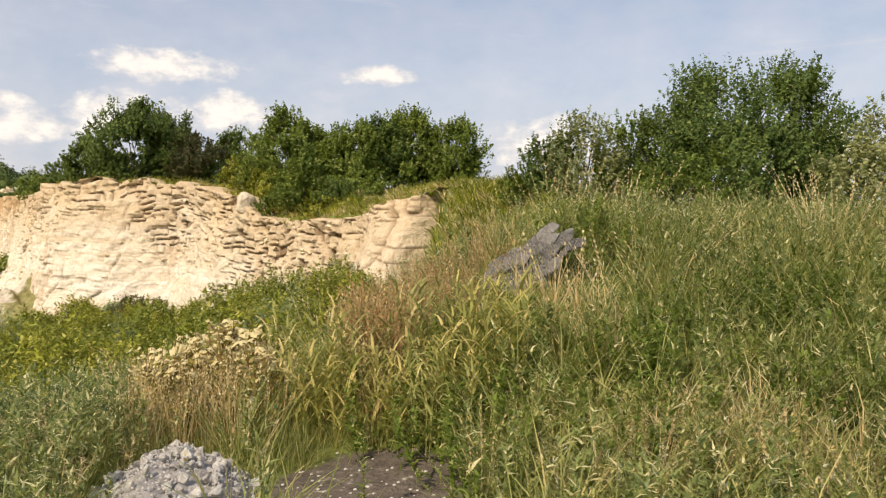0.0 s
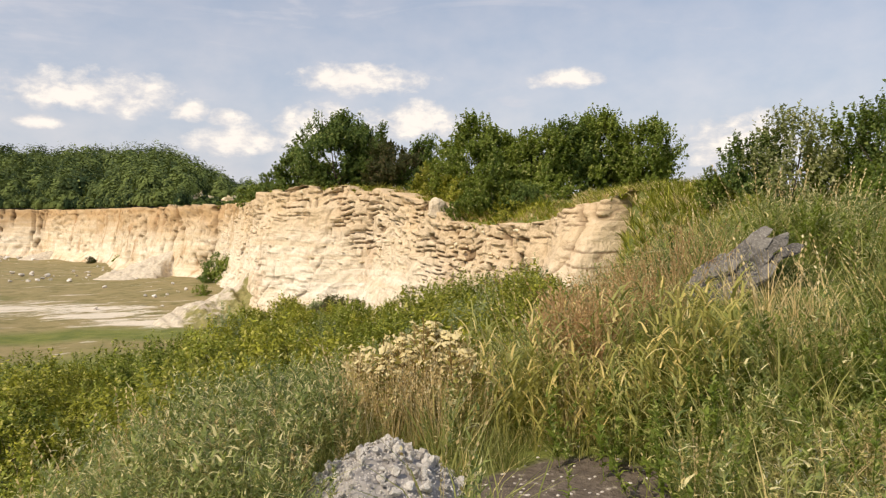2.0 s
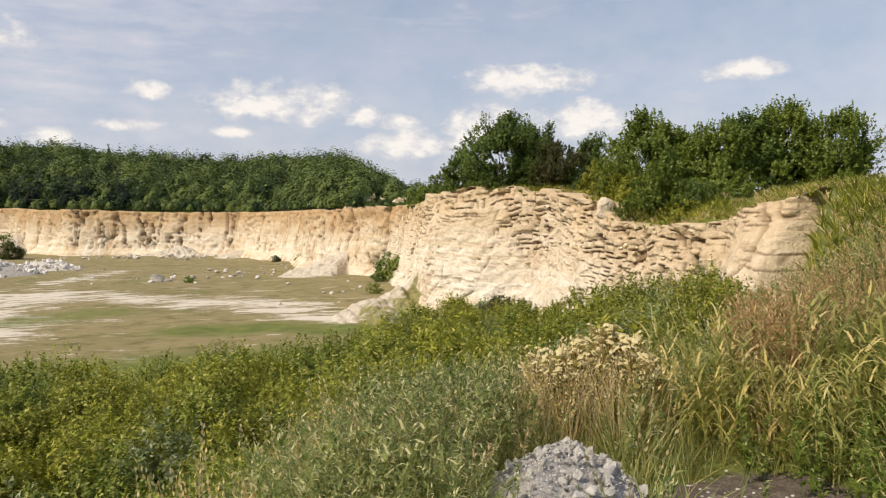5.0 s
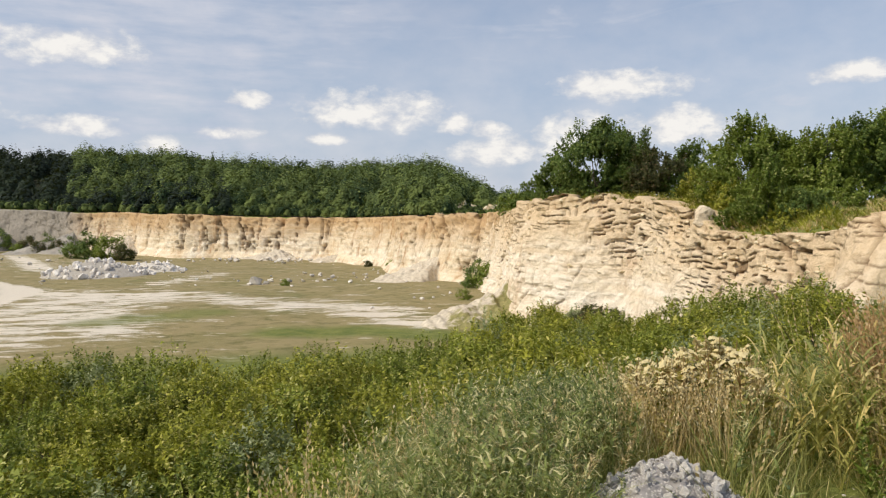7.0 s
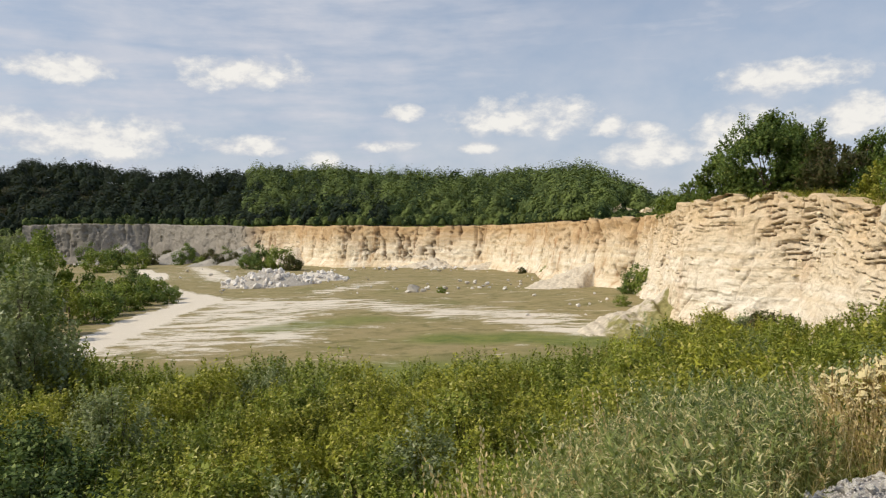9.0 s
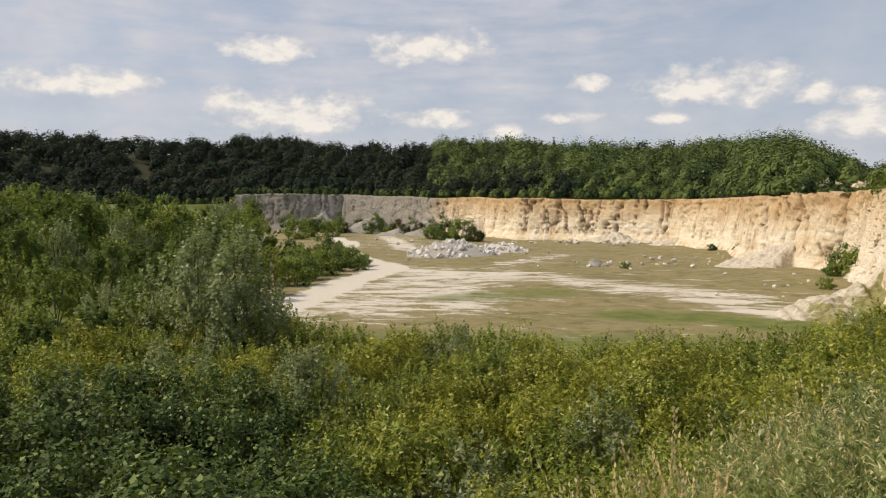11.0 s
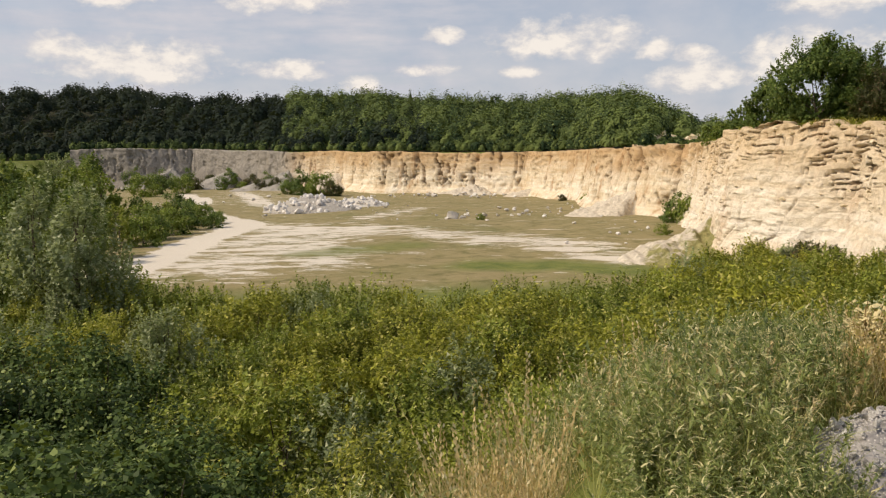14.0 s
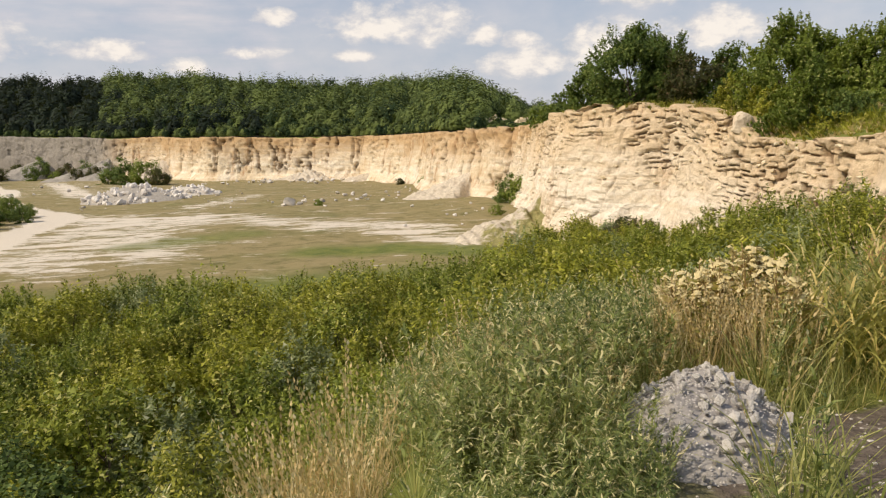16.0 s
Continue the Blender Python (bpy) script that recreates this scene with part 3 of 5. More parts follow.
# trees on the rim of the near face and on the bank: heading, distance, foot of the crown, top, width, leaves, words
def rim_trees():
    rows = [
        (6.9, 60.5, 3.4, 10.4, 6.2, TREE_DARK, 30000, .19, "dense dark green tree on the quarry rim", "tree"),
        (4.6, 61, 4.0, 10.0, 3.6, TREE_DARK, 12000, .18, "slim dark green tree on the quarry rim", "tree"),
        (9.7, 61.5, 3.6, 7.4, 3.4, TREE_DARK, 9000, .17, "low dark green shrub on the quarry rim", "shrub"),
        (11.3, 66, 3.4, 6.2, 3.0, TREE_DARK, 6400, .17, "low dark green shrub on the quarry rim", "shrub"),
        (12.8, 90, 3.4, 5.9, 4.4, TREE_MID, 6400, .2, "low green shrub on the quarry rim", "shrub"),
        (2.4, 57.5, 3.2, 7.9, 4.6, TREE_BROWN, 13000, .16, "brownish green shrub on the quarry rim", "shrub"),
        (1.3, 57, 3.0, 6.6, 3.0, TREE_DARK, 7000, .16, "low dark green shrub on the quarry rim", "shrub"),
        (.3, 58.5, 3.0, 8.4, 2.6, TREE_DARK, 8000, .17, "slim green tree on the quarry rim", "tree"),
        (-.6, 52, 2.8, 5.8, 3.0, OLIVE, 8400, .14, "yellowish green shrub on the grassy rim", "shrub"),
        (-3.7, 50, 2.2, 8.7, 5.0, TREE_MID, 27000, .17, "bright green tree on the grassy rim", "tree"),
        (-6.0, 51, 2.4, 7.7, 3.4, TREE_MID, 12000, .17, "bright green tree on the grassy rim", "tree"),
        (-4.7, 45.5, 1.5, 5.2, 3.6, TREE_MID, 13000, .14, "bright green shrub leaning over the quarry edge", "shrub"),
        (-2.4, 48, 1.8, 4.6, 2.4, OLIVE, 7000, .14, "yellowish green shrub on the grassy rim", "shrub"),
        (-8.4, 49, 2.2, 7.9, 3.8, TREE_MID, 17000, .17, "bright green tree on the grassy rim", "tree"),
        (-10.6, 51, 2.6, 8.5, 3.6, TREE_DARK, 15000, .17, "dark green tree on the grassy rim", "tree"),
        (-12.8, 52, 3.2, 9.2, 4.2, TREE_MID, 18000, .17, "broad green tree on the grassy rim", "tree"),
        (-15.6, 52, 3.4, 8.4, 4.4, TREE_MID, 19000, .17, "broad round green tree on the grassy rim", "tree"),
        (-9.6, 45, 1.9, 4.0, 3.0, TREE_MID, 7400, .13, "low green shrub on the grassy rim", "shrub"),
        (-7.3, 44, 1.7, 3.9, 2.8, TREE_DARK, 7000, .13, "low dark shrub on the grassy rim", "shrub"),
        (-3.0, 45.6, 1.3, 3.3, 2.6, TREE_MID, 6000, .12, "low green shrub hanging over the quarry edge", "shrub"),
        (-6.2, 43.4, 1.1, 2.9, 2.8, OLIVE, 6000, .12, "low yellowish green shrub at the quarry edge", "shrub"),
        (-8.9, 41.5, 1.3, 2.6, 2.2, OLIVE, 5000, .12, "low yellowish green shrub at the quarry edge", "shrub"),
        (-20.4, 24, 1.6, 3.2, .9, TREE_MID, 2400, .08, "slender green sapling beside the bank", "sapling"),
        (-23.4, 24, 1.4, 4.2, 1.9, TREE_DARK, 8000, .10, "dark green shrub behind the bank", "shrub"),
        (-25.6, 24, 1.4, 4.9, 2.6, TREE_PALE, 10000, .10, "pale green open tree behind the bank", "tree"),
        (-29.0, 25, 1.5, 5.0, 2.2, TREE_MID, 10000, .10, "green tree behind the weedy bank", "tree"),
        (-31.6, 24, 1.4, 5.1, 2.2, TREE_DARK, 9000, .10, "dark green tree behind the weedy bank", "tree"),
        (-37.0, 24.5, 1.2, 6.45, 4.6, TREE_DARK, 46000, .10, "large spreading dark green tree behind the weedy bank", "tree"),
        (-41.6, 24.5, 1.2, 4.0, 1.6, TREE_MID, 7000, .11, "green tree behind the weedy bank", "tree"),
        (-33.6, 21, 1.0, 3.4, 2.6, TREE_MID, 10000, .10, "low green shrub behind the weedy bank", "shrub"),
        (-44.6, 17, 1.0, 3.3, 1.8, TREE_PALE, 7000, .09, "pale yellow-green shrub behind the weedy bank", "shrub"),
        (-47.0, 18, 1.0, 4.1, 2.2, TREE_PALE, 7000, .09, "pale yellow-green tree behind the weedy bank", "tree"),
        (-51.0, 22, 1.0, 4.6, 3.6, TREE_MID, 9000, .10, "green shrub behind the weedy bank", "shrub")]
    for k, (a, d, foot, top, wd, mat, n, leaf, label, cat) in enumerate(rows):
        p = polar(a, d)
        ground = min(height_xy(p.x, p.y), foot + .4)
        h = top - ground + .15 - .03 * (top - foot)
        t = woody("tree" if cat == "tree" else "shrub", 100 + k, h, wd * 1.06, mat, int(n * 1.4), leaf * .86, label, cat, base=(foot - ground - .35) / h, clumps=70 if cat == "tree" else 44, stems=2 if cat == "tree" else 4, narrow=.40, loose=.40, shoots=.12 * h, fit=True)
        t.matrix_basis = pose(p.x, p.y, ground - .15, 0, 0, k * 47)


rim_trees()


# the thicket on the slope and the quarry's foot
def thicket():
    r = np.random.default_rng(21)
    near = [woody("willow_shrub", 200 + k, 2.2, 2.3, (WILLOW, OLIVE, WILLOW, GREY_WILLOW)[k], 7600, .082, ("leafy green willow shrub in the dense thicket", "yellow-green willow shrub in the dense thicket", "leafy green willow shrub in the dense thicket", "grey-green willow shrub in the dense thicket")[k], "shrub", base=.02, clumps=60, stems=6, narrow=.24, loose=.36, group="shrubs of the thicket", three=False, shoots=.42) for k in range(4)]
    mid = [woody("willow_shrub", 220 + k, 2.5, 2.7, (WILLOW, OLIVE, WILLOW, GREY_WILLOW)[k], 4600, .115, ("leafy green willow shrub in the dense thicket", "yellow-green willow shrub in the dense thicket", "leafy green willow shrub in the dense thicket", "grey-green willow shrub in the dense thicket")[k], "shrub", base=.02, clumps=46, stems=5, narrow=.28, loose=.36, group="shrubs of the thicket", shoots=.5) for k in range(4)]
    used = {}
    spots = []
    for _ in range(14000):
        a, d = r.uniform(-9, 80), math.sqrt(r.uniform(6.2 ** 2, 49 ** 2))
        if d < np.interp(a, [-9, 0, 8, 14, 24, 34, 80], [13, 12, 11.5, 10, 8.0, 6.6, 6.2]):
            continue
        if d > np.interp(a, [-9, -3, 3, 10, 13.5, 17, 30, 52, 56, 80], [32, 37, 44, 49, 48, 36, 33, 32, 37, 37]):
            continue
        if a > 55 and d < 22 or (a > 50 and d < 9):
            continue
        p = polar(a, d)
        gap = 1.32 if d < 13 else 1.75
        if any((p.x - q.x) ** 2 + (p.y - q.y) ** 2 < gap * gap for q, *_ in spots):
            continue
        spots.append((p, a, d))
    tall = woody("willow_shrub", 230, 3.6, 2.6, GREY_WILLOW, 8000, .12, "tall grey-green willow shrub before the quarry face", "shrub", base=.0, clumps=50, stems=6, narrow=.17, loose=.36)
    p = polar(-2.4, 19)
    stand(tall, p.x, p.y, 1.05, 0, .1)
    for a, d, s in ((-4.2, 19.5, .9), (-7.6, 18.5, .5), (1.2, 22, .7), (-12.5, 17, .3), (5, 24, .7)):
        p = polar(a, d)
        again(tall, p.x, p.y, s, a * 77, .1)
    for p, a, d in spots:
        k = int(r.choice(4, p=(.34, .44, .15, .07)))
        kind = near if d < 13 else mid
        fresh = [i for i in range(4) if id(kind[i]) not in used]
        k = fresh[0] if fresh else k
        proto = kind[k]
        s = r.uniform(.75, 1.12)
        low = np.interp(d, [6, 10, 15, 37], [.75, .85, 1.0, 1.05])
        first = (id(proto) not in used)
        used[id(proto)] = 1
        (stand if first else again)(proto, p.x, p.y, s * low, r.uniform(0, 360), .12)


thicket()


def alders():
    """Dark broad-leaved shrubs at the left of the thicket."""
    kinds = [woody("alder_shrub", 240 + k, 2.9, 2.7, ALDER, 6800, .1, "dark broad-leaved alder shrub in the thicket", "shrub", base=.0, clumps=60, stems=5, narrow=.4, loose=.34, three=False, group="alder shrubs of the thicket") for k in range(2)]
    rows = [(55, 8.4, .8), (60, 8.0, .85), (65, 8.6, .95), (70, 9.5, 1.0), (58, 10.5, .95), (63, 11.5, 1.1), (69, 12.5, 1.15), (52, 7.4, .7), (75, 9, 1), (66, 15, 1.2), (72, 15.5, 1.2), (61, 14.5, 1.0), (79, 11, 1.1), (15.5, 11.5, .72), (12.0, 12.5, .8), (56, 12.5, .95), (54.5, 14.5, 1.0), (59, 6.6, .7), (66, 6.8, .8), (73, 7.2, .8), (58, 15.5, 1.05), (76, 13.5, 1.1), (56.5, 9.2, .85), (53.5, 10.2, .8), (62, 9.6, .95), (67, 10.6, 1.05), (73, 11.5, 1.1), (57, 18, 1.1), (61, 18, 1.15), (65, 18.5, 1.2), (69.5, 18.5, 1.25), (74, 18, 1.25), (78.5, 16, 1.2), (59, 21, 1.2), (63, 21.5, 1.25), (67.5, 22, 1.3), (72, 22, 1.3), (77, 21, 1.3), (50.5, 8.6, .7)]
    for k, (a, d, s) in enumerate(rows):
        p = polar(a, d)
        (stand if k < 2 else again)(kinds[k % 2], p.x, p.y, s, k * 71, .1)


alders()


def left_wood():
    """Young trees at the left of the quarry floor."""
    r = np.random.default_rng(31)
    kinds = [woody("young_tree", 300 + k, 6.5, 4.6, m, (9000, 4600, 4600, 4600)[k], (.15, .25, .25, .25)[k], lab, "tree", base=-.2, clumps=34, stems=3, narrow=.4, loose=.34, group="young trees beside the quarry floor", shoots=.8, fit=True) for k, (m, lab) in enumerate((
        (GREY_WILLOW, "grey-green willow tree beside the quarry floor"), (WILLOW, "green young tree beside the quarry floor"), (TREE_MID, "green young tree beside the quarry floor"), (TREE_DARK, "dark green young tree beside the quarry floor")))]
    rows = [(59.8, 35, 1.36, 0), (62.4, 37, 1.42, 0), (58.9, 34, 1.0, 0), (54.4, 23, .72, 0), (55.6, 24, .66, 0), (66, 38, .75, 1), (69, 36, .7, 3), (73, 33, .7, 3), (77, 31, .75, 2), (54.4, 88, .7, 2), (53.2, 100, .75, 1), (51.4, 112, .62, 3), (50.6, 122, .5, 2), (52.5, 122, .8, 3), (55.2, 96, .9, 3), (56.5, 80, .9, 1)]
    for _ in range(4000):
        a, d = r.uniform(57, 84), math.sqrt(r.uniform(33 ** 2, 150 ** 2))
        if a < np.interp(d, [33, 60, 100, 150], [60, 58.5, 55.5, 53.5]) or len(rows) > 140:
            continue
        x, y = polar(a, d)[:2]
        gap = 2.0 + d * .016
        if all((x - polar(b, e)[0]) ** 2 + (y - polar(b, e)[1]) ** 2 > gap ** 2 for b, e, *_ in rows):
            rows.append((a, d, r.uniform(.75, 1.15) * np.interp(d, [33, 60, 100, 150], [.62, .95, 1.5, 2.0]), int(r.choice(4, p=(.10, .16, .26, .48)))))
    used = set()
    for a, d, s, k in rows:
        x, y = polar(a, d)[:2]
        (again if k in used else stand)(kinds[k], x, y, s * .78, r.uniform(0, 360), .2)
        used.add(k)


left_wood()


def floor_shrubs():
    """Shrubs at the foot of the faces."""
    kinds = [woody("quarry_shrub", 340 + k, 3.0, 3.2, m, 2600, .22, lab, "shrub", base=-.3, clumps=34, stems=4, loose=.36, group="shrubs on the quarry floor") for k, (m, lab) in enumerate((
        (TREE_MID, "green shrub at the foot of the quarry face"), (TREE_DARK, "dark green shrub at the foot of the quarry face"), (TREE_BROWN, "brownish shrub at the foot of the quarry face"), (GREY_WILLOW, "thin grey-green shrub at the foot of the quarry face")))]
    rows = [(42.2, 196, 2.3, 0), (43.6, 200, 2.2, 1), (44.6, 204, 1.8, 1), (15.8, 94, 1.15, 1), (14.8, 91, 1.25, 0), (13.6, 88, .9, 0), (16.4, 92, .6, 1), (16.8, 78, .5, 0), (8.6, 53.0, .9, 3), (7.2, 52.5, 1.0, 2), (9.8, 54, .7, 3), (6.0, 51.5, .9, 2),
            (22.2, 138, .7, 0), (24.0, 146, .6, 2), (46.5, 250, 1.6, 2), (49, 270, 1.9, 1), (51, 280, 1.8, 2), (52.6, 290, 1.9, 1), (47.8, 262, 1.2, 0), (54, 300, 1.8, 1), (30.2, 100, .4, 0), (47, 285, 2.2, 2), (48.6, 290, 2.4, 1), (50, 300, 2.2, 2), (51.6, 305, 2.6, 1), (53.2, 310, 2.4, 2), (55, 315, 2.8, 1), (45.4, 250, 1.8, 2), (46, 256, 2.0, 1), (41.4, 192, 1.8, 2), (52, 240, 2.0, 0), (53.4, 235, 2.4, 1), (54.6, 220, 2.4, 0), (50.2, 100, .9, 1), (51, 104, 1.1, 0), (52, 98, 1.2, 1), (53, 92, 1.25, 0), (54, 86, 1.25, 1), (51.5, 110, 1.1, 1), (53, 104, 1.4, 1), (49.8, 106, .7, 0), (55, 80, 1.2, 0), (54.6, 94, 1.4, 0)]
    used = set()
    for i, (a, d, s, k) in enumerate(rows):
        x, y = polar(a, d)[:2]
        (again if k in used else stand)(kinds[k], x, y, s, i * 67, .2)
        used.add(k)


floor_shrubs()


def forest(name, seed, count, az0, az1, past0, past1, tall, mat, leaf, per, label):
    """Far woodland: one mesh of many crowns on the rising ground."""
    r = np.random.default_rng(seed)
    a = r.uniform(az0, az1, count)
    past = past0 + (past1 - past0) * r.uniform(0, 1, count) ** 1.3
    d = rim_at(a) + past
    h = np.interp(past, [0, 25, 90, 300], tall) * r.uniform(.75, 1.2, count) * np.interp(a, [10, 14, 19], [.3, .55, 1])
    h = h * np.where((a > 13.6) & (a < 17.9) & (past < 75), .3, 1)
    wd = h * r.uniform(.75, 1.15, count)
    spire = r.uniform(0, 1, count) > .985
    x, y = -d * np.sin(np.radians(a)), d * np.cos(np.radians(a))
    z = height(a, d)
    who = np.repeat(np.arange(count), per)
    dirs = ball(r, len(who))
    dirs[:, 2] = np.abs(dirs[:, 2]) * 1.15 - .15
    lobes = .82 + .22 * np.sin(np.arctan2(dirs[:, 0], dirs[:, 1]) * 3 + who * 1.7) * np.sin(dirs[:, 2] * 5 + who)
    rad = r.uniform(.5, 1, len(who)) ** .4 * lobes
    slim = np.where(spire[who], .35 * (1.2 - dirs[:, 2]), 1)
    px = x[who] + dirs[:, 0] * rad * wd[who] * .5 * slim
    py = y[who] + dirs[:, 1] * rad * wd[who] * .5 * slim
    pz = z[who] + h[who] * (.32 + .68 * np.maximum(dirs[:, 2], -.2) * rad * np.where(spire[who], 1.2, 1))
    p = np.stack([px, py, pz], -1)
    L = leaf * r.uniform(.6, 1.4, len(p)) * np.interp(d[who], [100, 200, 400], [.7, .9, 1.6])
    vf = leaf_quads(r, p, ball(r, len(p)), L, L * .5, dirs + [0, 0, .1], True, .25)
    me = mesh_from(name, *vf, mat)
    set_field(me, "tone", np.repeat(r.uniform(0, 1, count)[who], 3))
    return tagged(new(name, me), label, "woodland", kind="stuff")


forest("woodland_edge", 401, 700, 10.5, 80, 2, 30, (2.6, 4.5, 9, 12), WOOD_FAR, .42, 300, "young green woodland along the quarry rim")
forest("woodland", 402, 760, 12.5, 44, 22, 240, (5, 8, 14, 18.5), WOOD_FAR, .5, 620, "mixed green woodland on the hill behind the quarry")
# the left hill's wood carries its cloud shadow in the leaf colour
forest("dark_woodland", 403, 1400, 34, 92, 10, 300, (5, 8, 12, 13.5), WOOD_SHADED, .6, 270, "dense woodland on the hill behind the quarry, coloured dark as in cloud shadow")

# ---- the weedy bank and the ground before the camera ----
def herb(r, high, leaves=46, leaf=.075, narrow=.2, spread=.12):
    """A leafy upright weed with narrow arching leaves up its stems and a paler tip."""
    sets = []
    for s in range(r.integers(1, 4)):
        foot = np.r_[r.normal(size=2) * .04, 0]
        tip = foot + np.r_[r.normal(size=2) * spread, high * r.uniform(.7, 1.08)]
        t = r.uniform(.1, 1.0, leaves // 2 + 6) ** .75
        p = foot + (tip - foot) * t[:, None]
        a = r.uniform(0, 6.283, len(t))
        way = np.stack([np.cos(a), np.sin(a), r.uniform(.1, 1.5, len(t))], -1)
        L = leaf * r.uniform(.55, 1.3, len(t)) * (1.2 - .55 * t)
        sets.append(blades(r, p, way, L, L * narrow, r.uniform(.3, 1.5, len(t)), 2))
        sets.append(blades(r, foot[None], (tip - foot)[None], np.array([np.linalg.norm(tip - foot)]), np.array([.004]), np.array([.02]), 2))
    return joined(*sets)


def tuft(r, high, count=14, width=.006, droop=.35, spread=.45):
    a = r.uniform(0, 6.283, count)
    p = np.stack([np.cos(a), np.sin(a), 0 * a], -1) * (r.uniform(0, .06, count))[:, None]
    way = np.stack([np.cos(a) * spread, np.sin(a) * spread, 1 + 0 * a], -1) * 1.0 + r.normal(size=(count, 3)) * .12
    return blades(r, p, way, high * r.uniform(.6, 1.1, count), width * r.uniform(.7, 1.3, count), droop * r.uniform(.5, 1.5, count))


def seeded(r, high, count=7, width=.004):
    """Tall grass with nodding seed heads."""
    base = tuft(r, high, count, width, .16, .2)
    heads = []
    v = base[0].reshape(count, 8, 3)
    for k in range(count):
        tip, prev = v[k, 7], v[k, 5]
        n = 8
        s = np.linspace(0, 1, n)[:, None]
        p = prev + (tip - prev) * s
        L = np.full(n, .035)
        heads.append(leaf_quads(r, p, (tip - prev) + ball(r, n) * .35 * np.linalg.norm(tip - prev), L, L * .25))
    return joined(base, *heads)


def scatter(r, protos, spots, sizes, lean=.12):
    """Copies of plants joined into one set, each turned, scaled and leaning its own way."""
    sets = []
    for (x, y), s in zip(spots, sizes):
        v, f = protos[int(r.integers(len(protos)))]
        a = r.uniform(0, 6.283)
        c, sn = math.cos(a) * s, math.sin(a) * s
        lx, ly = r.normal(size=2) * lean
        z = v[:, 2] * s
        w3 = np.stack([v[:, 0] * c - v[:, 1] * sn + lx * z, v[:, 0] * sn + v[:, 1] * c + ly * z, z], -1)
        sets.append((w3 + [x, y, height_xy(x, y) - .03], f))
    return joined(*sets)


def clear(x, y):
    """True where stones and bare earth keep the ground open."""
    return math.hypot((x + .36) / .5, (y - 4.25) / .74) < 1 or math.hypot((x - .72) / .62, (y - 4.3) / .62) < 1 or (abs(x + .3) < .16 and y < 3.6) or (abs(x - .7) < .45 and y < 4.2)


def spots_in(r, n, a0, a1, d0, d1, keep=None):
    out = []
    while len(out) < n:
        a, d = r.uniform(a0, a1), math.sqrt(r.uniform(d0 * d0, d1 * d1))
        x, y = polar(a, d)[:2]
        if not clear(x, y) and (keep is None or keep(a, d)):
            out.append((x, y))
    return out


def stuff(name, vf, mat, label, category):
    return tagged(new(name, mesh_from(name, *vf, mat)), label, category, kind="stuff")


SLAB_LINE = [tuple(polar(-19.6, 6.6)[:2]), tuple(polar(-24.2, 7.2)[:2])]


